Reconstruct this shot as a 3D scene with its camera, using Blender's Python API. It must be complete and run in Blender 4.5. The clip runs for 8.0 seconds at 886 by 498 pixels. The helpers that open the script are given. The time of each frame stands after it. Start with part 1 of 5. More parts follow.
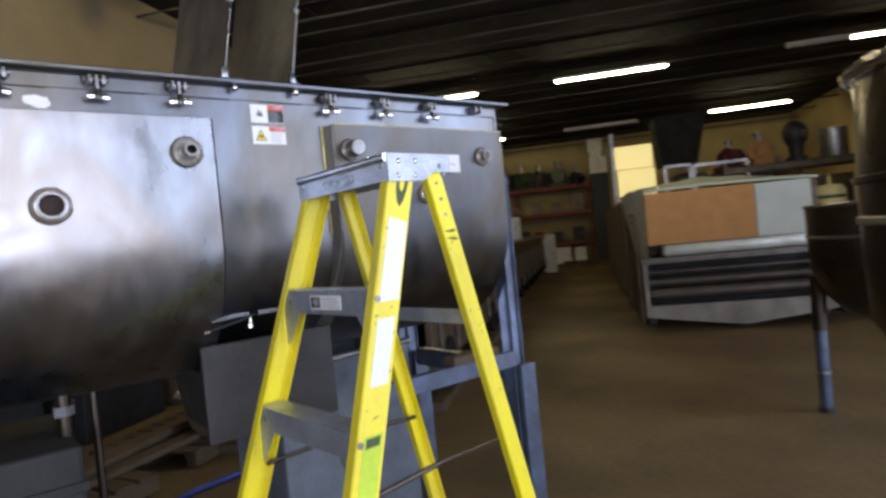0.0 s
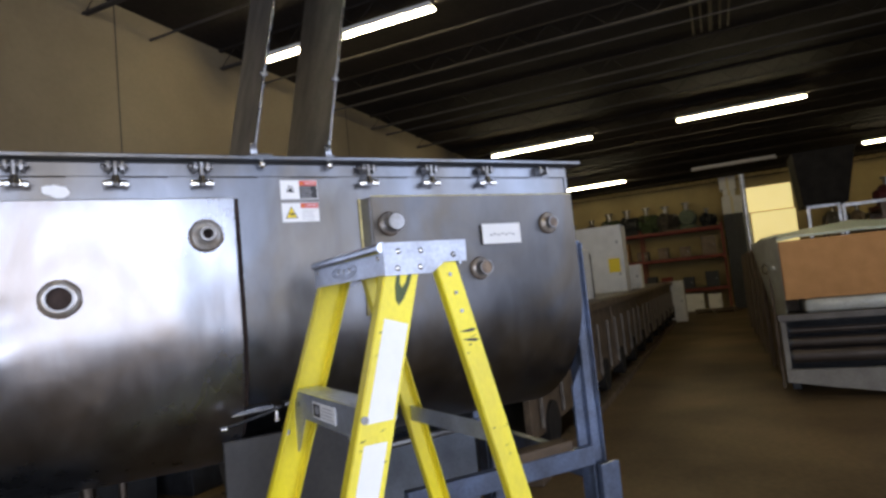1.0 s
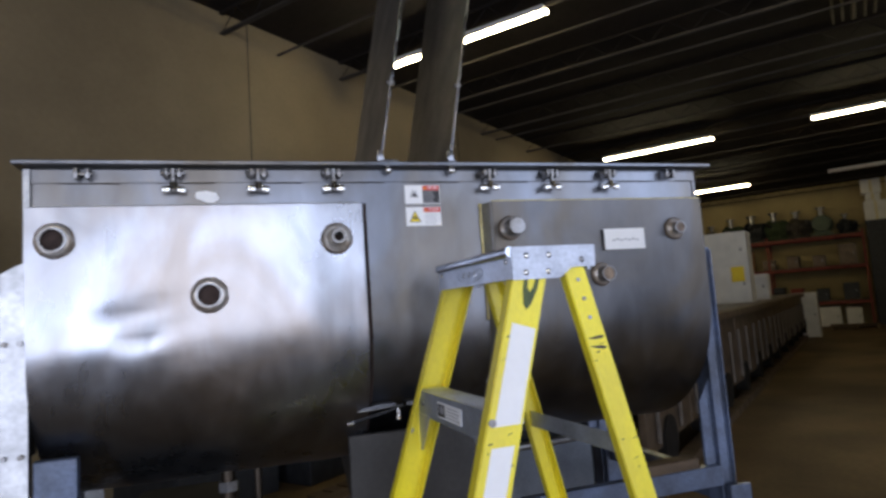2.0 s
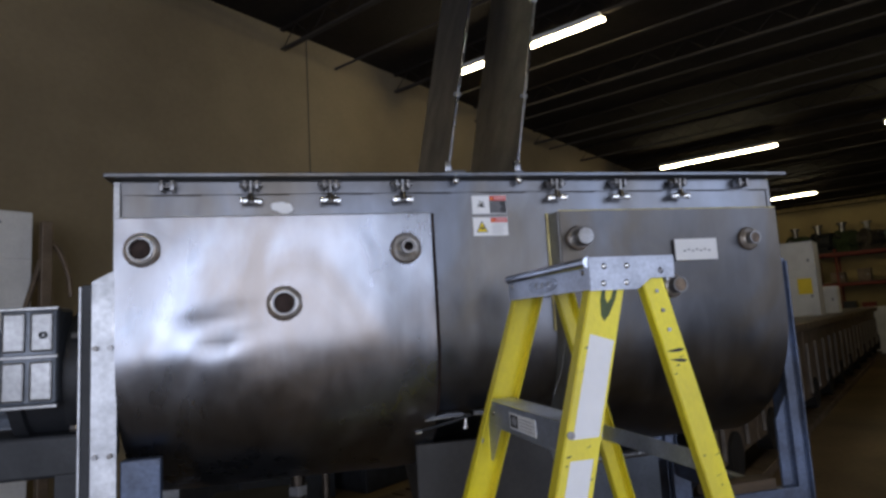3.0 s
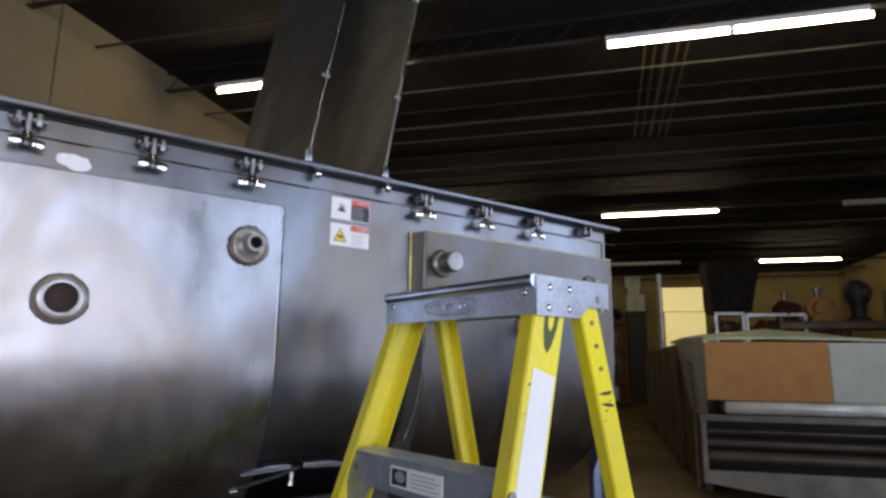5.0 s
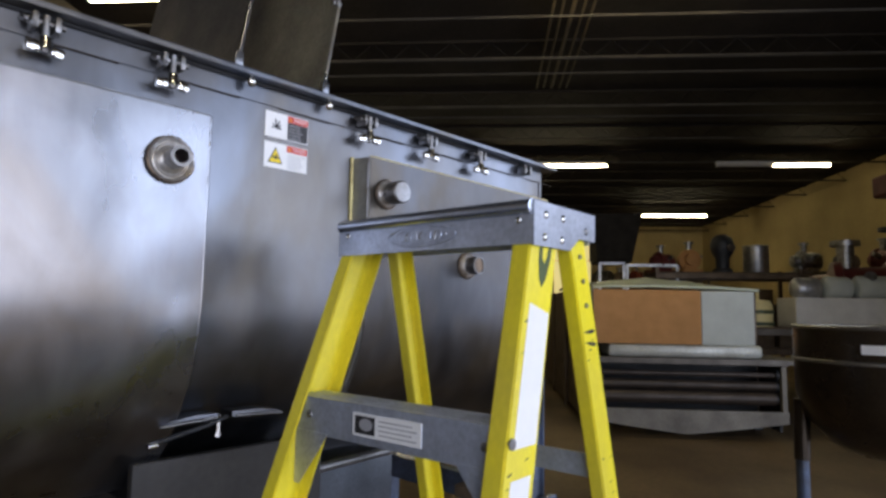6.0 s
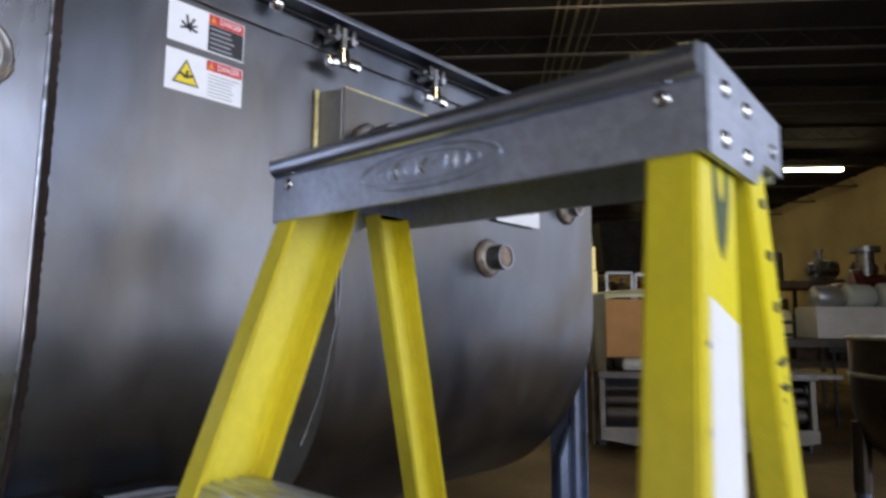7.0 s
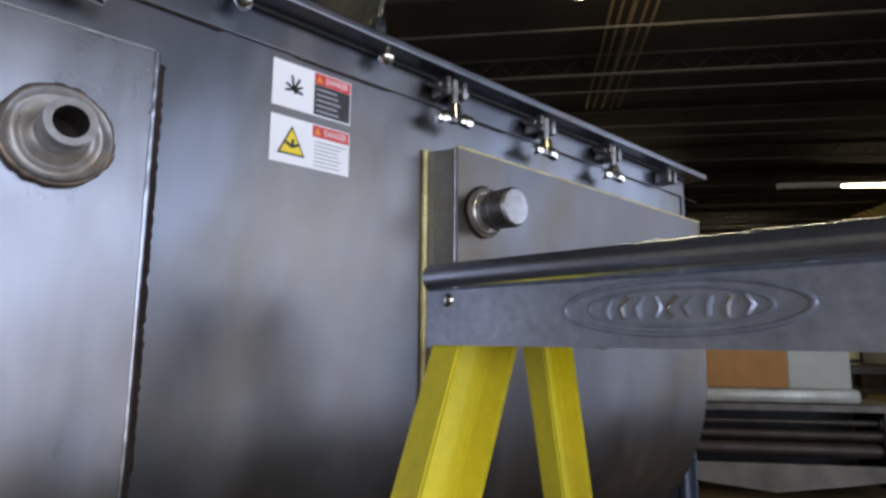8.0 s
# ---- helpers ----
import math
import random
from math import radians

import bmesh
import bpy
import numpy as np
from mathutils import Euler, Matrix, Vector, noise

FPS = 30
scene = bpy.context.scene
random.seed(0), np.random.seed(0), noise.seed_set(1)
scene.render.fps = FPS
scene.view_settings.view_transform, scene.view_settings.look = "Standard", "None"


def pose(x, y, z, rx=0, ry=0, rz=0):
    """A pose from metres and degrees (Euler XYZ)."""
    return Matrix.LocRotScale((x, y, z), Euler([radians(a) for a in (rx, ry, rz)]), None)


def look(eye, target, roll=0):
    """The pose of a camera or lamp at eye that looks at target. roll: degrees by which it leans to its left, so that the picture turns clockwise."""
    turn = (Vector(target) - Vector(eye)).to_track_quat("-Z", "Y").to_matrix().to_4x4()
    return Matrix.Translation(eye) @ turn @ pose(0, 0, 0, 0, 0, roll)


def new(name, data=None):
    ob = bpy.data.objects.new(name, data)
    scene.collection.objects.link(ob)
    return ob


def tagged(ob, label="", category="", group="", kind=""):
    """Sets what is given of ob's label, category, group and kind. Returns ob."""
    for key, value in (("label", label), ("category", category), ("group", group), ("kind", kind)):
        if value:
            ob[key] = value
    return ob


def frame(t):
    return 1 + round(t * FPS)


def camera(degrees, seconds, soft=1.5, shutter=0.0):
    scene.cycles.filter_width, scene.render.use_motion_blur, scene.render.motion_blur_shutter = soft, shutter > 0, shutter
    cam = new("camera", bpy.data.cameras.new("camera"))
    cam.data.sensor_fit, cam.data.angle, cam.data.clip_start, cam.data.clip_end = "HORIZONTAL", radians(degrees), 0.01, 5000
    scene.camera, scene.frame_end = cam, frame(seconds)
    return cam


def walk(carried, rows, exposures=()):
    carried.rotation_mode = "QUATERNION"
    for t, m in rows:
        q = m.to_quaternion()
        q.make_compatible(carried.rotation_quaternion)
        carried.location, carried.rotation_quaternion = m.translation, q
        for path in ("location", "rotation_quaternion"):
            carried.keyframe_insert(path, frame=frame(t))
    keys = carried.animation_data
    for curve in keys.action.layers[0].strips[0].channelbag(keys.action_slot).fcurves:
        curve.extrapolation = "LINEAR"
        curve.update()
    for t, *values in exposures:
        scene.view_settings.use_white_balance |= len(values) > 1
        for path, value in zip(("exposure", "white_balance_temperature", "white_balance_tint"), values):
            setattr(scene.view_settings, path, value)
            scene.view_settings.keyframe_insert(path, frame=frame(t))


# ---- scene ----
cam = camera(71.9, 8.0, 2.8, 0.4)
PATH = [
    (0, (-0.78, -1.902, 1.508), (0.466, -0.338, 1.481), -5.6),
    (0.5, (-0.489, -1.867, 1.569), (0.496, -0.127, 1.616), -5.5),
    (1, (-0.421, -1.841, 1.61), (0.497, -0.07, 1.763), -5.6),
    (1.5, (-0.431, -1.824, 1.611), (0.329, 0.021, 1.74), -5.1),
    (2, (-0.464, -1.828, 1.612), (0.135, 0.07, 1.809), -4.0),
    (2.2, (-0.483, -1.831, 1.622), (0.059, 0.082, 1.835), -3.6),
    (3.3, (-0.542, -1.807, 1.611), (-0.103, 0.128, 1.859), -3.4),
    (3.5, (-0.577, -1.781, 1.605), (-0.067, 0.135, 1.865), -3.0),
    (4, (-0.709, -1.674, 1.568), (0.236, 0.069, 1.825), -3.9),
    (4.2, (-0.703, -1.625, 1.57), (0.29, 0.088, 1.854), -2.5),
    (5.3, (-0.682, -1.334, 1.586), (0.572, 0.186, 1.926), -0.3),
    (5.5, (-0.706, -1.29, 1.585), (0.628, 0.177, 1.848), -1.5),
    (6, (-0.702, -1.208, 1.565), (0.753, 0.15, 1.762), 0.9),
    (6.5, (-0.454, -1.033, 1.509), (1.0, 0.324, 1.722), -1.6),
    (7, (-0.325, -0.824, 1.561), (1.129, 0.528, 1.801), 0.4),
    (7.5, (-0.37, -0.719, 1.665), (1.059, 0.652, 1.945), -1.8),
    (8, (-0.333, -0.652, 1.667), (1.031, 0.78, 1.962), 0.5),
]
walk(cam, [(t, look(eye, target, roll)) for t, eye, target, roll in PATH], [(0.0, 0.42), (1.0, 0.28), (2.0, -0.08), (3.5, -0.62), (4.2, -0.2), (5.5, 0.08), (6.5, 0.3), (8.0, 0.12)])

# ---- light ----
world = bpy.data.worlds.new("world")
scene.world = world
world.use_nodes = True
wn = world.node_tree.nodes
sky = wn.new("ShaderNodeTexSky")
sky.sky_type, sky.sun_disc, sky.sun_elevation, sky.sun_rotation = "NISHITA", False, radians(48), radians(60)
world.node_tree.links.new(sky.outputs[0], wn["Background"].inputs[0])
wn["Background"].inputs[1].default_value = 0.12

TURN_B = 38.5          # the building stands turned against the mixer
ROOM = pose(0, 0, 0, 0, 0, TURN_B)
U0, U1, V0, V1, TOP = -9.0, 26.6, -4.95, 9.9, 5.42
VN, UN = 6.3, 4.6          # unseen closer right wall, added to shape the daylight, up to u = UN
OPENINGS = ((-8.8, -4.4, 0.7, 3.7, 335), (-2.6, 3.2, 0.0, 3.9, 240))  # openings added there for the mixer's reflections: u from, u to, sill, height, light


def at(u, v, z=0.0, turn=0.0):
    """A pose in the building: u along the aisle, v to its right."""
    return ROOM @ pose(u, -v, z, 0, 0, turn)


def daylight(name, w, h, energy, m):
    """An area lamp standing in for sky light in an unseen opening."""
    lamp = bpy.data.lights.new(name, "AREA")
    lamp.shape, lamp.size, lamp.size_y, lamp.energy, lamp.color = "RECTANGLE", w, h, energy, (0.725, 0.785, 1.0)
    new(name, lamp).matrix_world = m


for a, b, lo, hi, watts in OPENINGS:
    daylight("opening_daylight", b - a, hi - lo, watts, at((a + b) / 2, VN + 0.1, (hi + lo) / 2) @ pose(0, 0, 0, 90, 0, 0))
BACK = (0.8, 5.4, 0.0, 3.7, 300)   # opening added in the back wall for light from behind: v from, v to, sill, height, light
daylight("opening_daylight", BACK[1] - BACK[0], BACK[3], BACK[4], at(U0 - 0.1, (BACK[0] + BACK[1]) / 2, BACK[3] / 2) @ pose(0, 0, 0, 90, 0, 270))


# ---- materials ----
def mat(name, base, rough=0.6, metal=0.0, var=0.25, scale=6.0, fine=60.0, bump=0.15, dirt=None, stretch=(1, 1, 1), rvar=0.12, obj=0.0, glow=0.0, wave=0.0, spec=0.5, smudge=None):
    m = bpy.data.materials.new(name)
    m.use_nodes = True
    nt = m.node_tree
    n, l = nt.nodes, nt.links
    p = n["Principled BSDF"]
    tc, mp = n.new("ShaderNodeTexCoord"), n.new("ShaderNodeMapping")
    mp.inputs["Scale"].default_value = stretch
    l.new(tc.outputs["Object"], mp.inputs[0])
    big, small = n.new("ShaderNodeTexNoise"), n.new("ShaderNodeTexNoise")
    big.inputs["Scale"].default_value, big.inputs["Detail"].default_value = scale, 6
    small.inputs["Scale"].default_value, small.inputs["Detail"].default_value = fine, 4
    for t in (big, small):
        l.new(mp.outputs[0], t.inputs["Vector"])
    ramp = n.new("ShaderNodeMapRange")
    ramp.inputs[1].default_value, ramp.inputs[2].default_value = 0.3, 0.7
    l.new(big.outputs[0], ramp.inputs[0])
    mix = n.new("ShaderNodeMix")
    mix.data_type = "RGBA"
    d = dirt if dirt else tuple(c * (1 - var) for c in base)
    mix.inputs["A"].default_value = (*[min(1, c * (1 + var * 0.4)) for c in base], 1)
    mix.inputs["B"].default_value = (*d, 1)
    l.new(ramp.outputs[0], mix.inputs["Factor"])
    mix2 = n.new("ShaderNodeMix")
    mix2.data_type, mix2.blend_type = "RGBA", "MULTIPLY"
    mix2.inputs["Factor"].default_value = min(1.0, var * 1.6)
    gr = n.new("ShaderNodeMapRange")
    gr.inputs[1].default_value, gr.inputs[2].default_value, gr.inputs[3].default_value, gr.inputs[4].default_value = 0.25, 0.7, 0.55, 1.15
    l.new(small.outputs[0], gr.inputs[0])
    l.new(mix.outputs["Result"], mix2.inputs["A"])
    l.new(gr.outputs[0], mix2.inputs["B"])
    last = mix2.outputs["Result"]
    if smudge:   # cloudy smears left by wiping and heat
        sm, sr, mix3 = n.new("ShaderNodeTexNoise"), n.new("ShaderNodeMapRange"), n.new("ShaderNodeMix")
        sm.inputs["Scale"].default_value, sm.inputs["Detail"].default_value, sm.inputs["Distortion"].default_value = 4.3, 7, 1.1
        l.new(tc.outputs["Object"], sm.inputs["Vector"])
        sr.inputs[1].default_value, sr.inputs[2].default_value, sr.inputs[4].default_value = 0.48, 0.68, 0.8
        l.new(sm.outputs[0], sr.inputs[0])
        mix3.data_type = "RGBA"
        mix3.inputs["B"].default_value = (*smudge, 1)
        l.new(sr.outputs[0], mix3.inputs["Factor"])
        l.new(last, mix3.inputs["A"])
        last = mix3.outputs["Result"]
    if obj:
        info, hsv, r2 = n.new("ShaderNodeObjectInfo"), n.new("ShaderNodeHueSaturation"), n.new("ShaderNodeMapRange")
        r2.inputs[3].default_value, r2.inputs[4].default_value = 1 - obj, 1 + obj
        l.new(info.outputs["Random"], r2.inputs[0])
        l.new(r2.outputs[0], hsv.inputs["Value"])
        l.new(last, hsv.inputs["Color"])
        last = hsv.outputs[0]
    l.new(last, p.inputs["Base Color"])
    rr = n.new("ShaderNodeMapRange")
    rr.inputs[3].default_value, rr.inputs[4].default_value = max(0.03, rough - rvar), min(1, rough + rvar)
    l.new(big.outputs[0], rr.inputs[0])
    l.new(rr.outputs[0], p.inputs["Roughness"])
    p.inputs["Metallic"].default_value, p.inputs["Specular IOR Level"].default_value = metal, spec
    bp = n.new("ShaderNodeBump")
    bp.inputs["Strength"].default_value, bp.inputs["Distance"].default_value = bump, 0.003
    l.new(small.outputs[0], bp.inputs["Height"])
    if wave:
        b2, wv = n.new("ShaderNodeBump"), n.new("ShaderNodeTexNoise")
        wv.inputs["Scale"].default_value, wv.inputs["Detail"].default_value = 3.2, 1.5
        l.new(tc.outputs["Object"], wv.inputs["Vector"])
        b2.inputs["Strength"].default_value, b2.inputs["Distance"].default_value = 1.0, wave
        l.new(wv.outputs[0], b2.inputs["Height"])
        b3, w3 = n.new("ShaderNodeBump"), n.new("ShaderNodeTexNoise")
        w3.inputs["Scale"].default_value, w3.inputs["Detail"].default_value, w3.inputs["Distortion"].default_value = 6.0, 1.0, 0.6
        l.new(tc.outputs["Object"], w3.inputs["Vector"])
        b3.inputs["Strength"].default_value, b3.inputs["Distance"].default_value = 1.0, wave * 0.075
        l.new(w3.outputs[0], b3.inputs["Height"])
        l.new(bp.outputs[0], b3.inputs["Normal"])
        l.new(b3.outputs[0], b2.inputs["Normal"])
        l.new(b2.outputs[0], p.inputs["Normal"])
    else:
        l.new(bp.outputs[0], p.inputs["Normal"])
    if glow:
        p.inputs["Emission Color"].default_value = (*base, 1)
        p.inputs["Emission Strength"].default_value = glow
    return m


def sheet_steel(name, cool, warm, rough, wave, streak=0.10):
    """Hand-finished stainless sheet: cloudy cool and heat-tinted areas, vertical wipe marks, stains and a slight buckle."""
    m = bpy.data.materials.new(name)
    m.use_nodes = True
    n, l = m.node_tree.nodes, m.node_tree.links
    p = n["Principled BSDF"]
    tc = n.new("ShaderNodeTexCoord")

    def field(scale, detail, stretch, warp=0.0):
        mp, t = n.new("ShaderNodeMapping"), n.new("ShaderNodeTexNoise")
        mp.inputs["Scale"].default_value = stretch
        t.inputs["Scale"].default_value, t.inputs["Detail"].default_value, t.inputs["Distortion"].default_value = scale, detail, warp
        l.new(tc.outputs["Object"], mp.inputs[0])
        l.new(mp.outputs[0], t.inputs["Vector"])
        return t.outputs[0]

    def span(src, a, b, c, d):
        r = n.new("ShaderNodeMapRange")
        for k, x in enumerate((a, b, c, d)):
            r.inputs[k + 1].default_value = x
        l.new(src, r.inputs[0])
        return r.outputs[0]

    def blend(kind, fac, a, b):
        x = n.new("ShaderNodeMix")
        x.data_type, x.blend_type = "RGBA", kind
        for k, val in (("Factor", fac), ("A", a), ("B", b)):
            if isinstance(val, (int, float)):
                x.inputs[k].default_value = val
            elif isinstance(val, tuple):
                x.inputs[k].default_value = (*val, 1)
            else:
                l.new(val, x.inputs[k])
        return x.outputs["Result"]

    def calc(op, a, b):
        x = n.new("ShaderNodeMath")
        x.operation = op
        for k, val in enumerate((a, b)):
            if isinstance(val, (int, float)):
                x.inputs[k].default_value = val
            else:
                l.new(val, x.inputs[k])
        return x.outputs[0]

    cloud = field(2.6, 6, (1, 1, 0.8), 0.9)
    patch = field(9.0, 5, (1, 1, 0.55), 0.6)
    wipe = field(22.0, 4, (1, 1, 0.16), 0.4)
    spot = field(15.0, 3, (1, 1, 0.7))
    grain = field(150.0, 3, (1, 1, 0.06))
    col = blend("MIX", span(cloud, 0.40, 0.66, 0, 1), cool, warm)
    col = blend("MULTIPLY", 1.0, col, span(patch, 0.25, 0.75, 0.76, 1.2))
    col = blend("MULTIPLY", 1.0, col, span(wipe, 0.3, 0.7, 1 - streak, 1 + streak))
    col = blend("MULTIPLY", span(spot, 0.66, 0.78, 0, 0.14), col, (0.45, 0.40, 0.36))
    l.new(col, p.inputs["Base Color"])
    r = calc("ADD", span(cloud, 0.3, 0.7, rough - 0.08, rough + 0.06), span(wipe, 0.3, 0.7, -0.025, 0.025))
    r = calc("ADD", r, span(patch, 0.3, 0.75, -0.035, 0.035))
    l.new(r, p.inputs["Roughness"])
    p.inputs["Metallic"].default_value = 1.0
    last = None
    for src, d in ((field(2.4, 1.5, (1, 1, 0.7)), wave), (field(7.0, 1.5, (1, 1, 0.8), 0.5), wave * 0.2), (grain, 0.00004), (patch, 0.00018)):
        b = n.new("ShaderNodeBump")
        b.inputs["Strength"].default_value, b.inputs["Distance"].default_value = 1.0, d
        l.new(src, b.inputs["Height"])
        if last:
            l.new(last, b.inputs["Normal"])
        last = b.outputs[0]
    l.new(last, p.inputs["Normal"])
    return m


STEEL = sheet_steel("brushed_stainless", (0.196, 0.212, 0.246), (0.172, 0.157, 0.138), 0.36, 0.006, 0.06)
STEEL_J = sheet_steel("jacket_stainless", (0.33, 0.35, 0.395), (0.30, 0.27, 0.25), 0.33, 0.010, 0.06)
# darker, rougher jacket steel; the right panel's shade is put into its colour
STEEL_SHADED = sheet_steel("shaded_jacket_stainless", (0.128, 0.13, 0.14), (0.14, 0.118, 0.09), 0.42, 0.006, 0.06)
FLANK = mat("tinted_flank_steel", (0.34, 0.35, 0.35), 0.42, 0.65, 0.2, 9, 90, 0.1, dirt=(0.30, 0.28, 0.22))
STEEL_D = mat("dull_stainless", (0.42, 0.42, 0.42), 0.45, 1.0, 0.3, 7, 80, 0.08)
WELD = mat("weld_heat_tint", (0.72, 0.64, 0.30), 0.5, 0.4, 0.3, 22, 140, 0.5, dirt=(0.48, 0.39, 0.18))
BRIGHT = mat("polished_stainless", (0.78, 0.77, 0.74), 0.16, 1.0, 0.12, 20, 160, 0.03)
PIPE = mat("pipe_steel", (0.33, 0.34, 0.36), 0.4, 1.0, 0.3, 14, 120, 0.2, dirt=(0.21, 0.19, 0.17))
BURN = mat("burnt_weld", (0.27, 0.20, 0.14), 0.5, 0.7, 0.4, 22, 140, 0.5, dirt=(0.09, 0.07, 0.06))
DULL = mat("dull_painted_steel", (0.19, 0.16, 0.13), 0.6, 0.2, 0.35, 6, 60, 0.15)
CHUTE = mat("dark_grey_chute_paint", (0.036, 0.033, 0.030), 0.55, 0.1, 0.35, 6, 60, 0.15)
# dark brown for the pipe bores and for the shade along the jacket seam
RUST_SHADE = mat("bore_rust_and_shade", (0.045, 0.026, 0.02), 0.8, 0.2, 0.5, 20, 90, 0.4)
ALU = mat("ladder_aluminium", (0.54, 0.59, 0.69), 0.33, 0.6, 0.3, 9, 130, 0.05, wave=0.005, dirt=(0.38, 0.41, 0.48))
# cap aluminium again, with the end plates' strong light toned down in its colour
END_TONED = mat("aluminium_darkened_for_light", (0.42, 0.45, 0.52), 0.4, 0.55, 0.3, 12, 130, 0.06, wave=0.004, dirt=(0.31, 0.33, 0.38))
LIP = mat("polished_aluminium_lip", (0.55, 0.59, 0.68), 0.22, 0.9, 0.25, 9, 130, 0.04, wave=0.003, dirt=(0.42, 0.45, 0.52))
YELLOW = mat("yellow_fibreglass", (0.93, 0.80, 0.008), 0.38, 0.0, 0.12, 4.5, 120, 0.08, dirt=(0.70, 0.58, 0.06), stretch=(1, 1, 0.6))
PAPER = mat("white_paper", (0.86, 0.86, 0.86), 0.6, 0, 0.04, 8, 60, 0.05)
RED = mat("label_red", (0.62, 0.05, 0.04), 0.5, 0, 0.08)
ORANGE = mat("label_orange", (0.85, 0.30, 0.03), 0.5, 0, 0.08)
BLACK = mat("label_black", (0.02, 0.02, 0.022), 0.5, 0, 0.1)
GREYTXT = mat("label_grey_text", (0.33, 0.33, 0.35), 0.6, 0, 0.1)
LYELLOW = mat("label_yellow", (0.88, 0.66, 0.02), 0.5, 0, 0.06)
GREEN = mat("dark_green_print", (0.07, 0.10, 0.03), 0.6, 0, 0.2)
LIME = mat("lime_label", (0.55, 0.72, 0.05), 0.55, 0, 0.15)
BLUE = mat("blue_grey_painted_steel", (0.125, 0.16, 0.245), 0.33, 0.5, 0.35, 8, 90, 0.15, dirt=(0.075, 0.085, 0.11))
GALV = mat("galvanised_plate", (0.60, 0.61, 0.63), 0.45, 0.8, 0.3, 10, 60, 0.1)
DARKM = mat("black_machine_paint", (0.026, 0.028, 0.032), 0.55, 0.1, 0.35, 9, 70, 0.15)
MOTOR = mat("motor_grey_paint", (0.16, 0.18, 0.21), 0.38, 0.2, 0.3, 9, 90, 0.12)
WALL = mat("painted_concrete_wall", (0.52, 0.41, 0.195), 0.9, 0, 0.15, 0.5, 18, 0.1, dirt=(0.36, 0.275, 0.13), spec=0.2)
# wall paint darkened for the left wall, where the lamps' light falls off
WALL_DIM = mat("wall_shade_in_colour", (0.25, 0.198, 0.118), 0.9, 0, 0.09, 0.4, 18, 0.08, dirt=(0.14, 0.11, 0.066), spec=0.2)
CEIL = mat("dark_roof_deck", (0.030, 0.025, 0.021), 0.95, 0, 0.3, 0.8, 20, 0.2, spec=0.1)
JOIST = mat("joist_paint", (0.064, 0.056, 0.047), 0.9, 0.0, 0.3, 2, 30, 0.1, spec=0.15)
CABLE = mat("tan_conduit", (0.13, 0.098, 0.052), 0.6, 0.1, 0.3, 3, 40, 0.1)
FLOOR = mat("worn_concrete_floor", (0.165, 0.112, 0.052), 0.6, 0, 0.35, 0.7, 18, 0.2, dirt=(0.085, 0.056, 0.027), spec=0.35)
TUBE = mat("fluorescent_tube", (1.0, 0.85, 0.52), 0.4, 0, 0.0, glow=52)
UNLIT = mat("dead_tube", (0.55, 0.53, 0.50), 0.4, 0, 0.1)
WHITEP = mat("white_enamel", (0.70, 0.69, 0.66), 0.45, 0, 0.12, 4, 60, 0.05)
CARD = mat("cardboard", (0.44, 0.22, 0.075), 0.85, 0, 0.12, 6, 90, 0.12)
FOAM = mat("pale_board", (0.50, 0.53, 0.49), 0.8, 0, 0.1, 4, 60, 0.06)
TARP = mat("pale_green_sheet", (0.52, 0.57, 0.43), 0.55, 0, 0.14, 3, 40, 0.1)
CHEEK = mat("pale_sheet_metal", (0.55, 0.57, 0.53), 0.35, 0.25, 0.3, 3, 40, 0.1, dirt=(0.38, 0.37, 0.32), wave=0.01)
ROLL = mat("dark_roller", (0.065, 0.048, 0.036), 0.5, 0.3, 0.3, 5, 60, 0.1)
TRAY = mat("pale_tray_sheet", (0.19, 0.17, 0.135), 0.5, 0.2, 0.3, 3, 40, 0.1, dirt=(0.11, 0.095, 0.075))
OVEN = mat("oven_sheet_steel", (0.135, 0.118, 0.10), 0.5, 0.5, 0.35, 4, 60, 0.12)
BROWN = mat("brown_stained_steel", (0.16, 0.115, 0.075), 0.5, 0.35, 0.4, 5, 50, 0.2)
VAT = mat("dark_vat_steel", (0.088, 0.070, 0.054), 0.30, 0.85, 0.3, 4, 70, 0.06, wave=0.006)
WOOD = mat("rough_timber", (0.11, 0.075, 0.045), 0.8, 0, 0.35, 5, 60, 0.3, stretch=(1, 8, 8), obj=0.25)
REDB = mat("red_rack_paint", (0.22, 0.035, 0.02), 0.6, 0.2, 0.35, 8, 60, 0.15)
MAROON = mat("maroon_machine_paint", (0.12, 0.025, 0.022), 0.5, 0.1, 0.3, 8, 60, 0.15)
OLIVE = mat("green_machine_paint", (0.06, 0.085, 0.04), 0.5, 0.1, 0.3, 8, 60, 0.15)
LEAF = mat("green_bag", (0.06, 0.22, 0.04), 0.6, 0, 0.3)
BLUEHOSE = mat("blue_hose", (0.03, 0.05, 0.28), 0.5, 0, 0.2)
RUBBER = mat("black_rubber", (0.02, 0.02, 0.02), 0.7, 0, 0.3)
MATT = mat("matt_dark_duct", (0.022, 0.019, 0.016), 0.9, 0, 0.3, 5, 40, 0.1, spec=0.15)
# the cream sheet's brightness is put in as emission
CREAM_GLOW = mat("cream_sheet_added_glow", (0.95, 0.78, 0.32), 0.6, 0, 0.12, 3, 40, 0.05, glow=0.55)
FLANGE = mat("dished_flange_steel", (0.60, 0.60, 0.60), 0.34, 0.8, 0.3, 26, 90, 0.08, dirt=(0.44, 0.37, 0.29))
CREAM = mat("cream_sheet", (0.72, 0.62, 0.30), 0.6, 0, 0.12, 3, 40, 0.08)


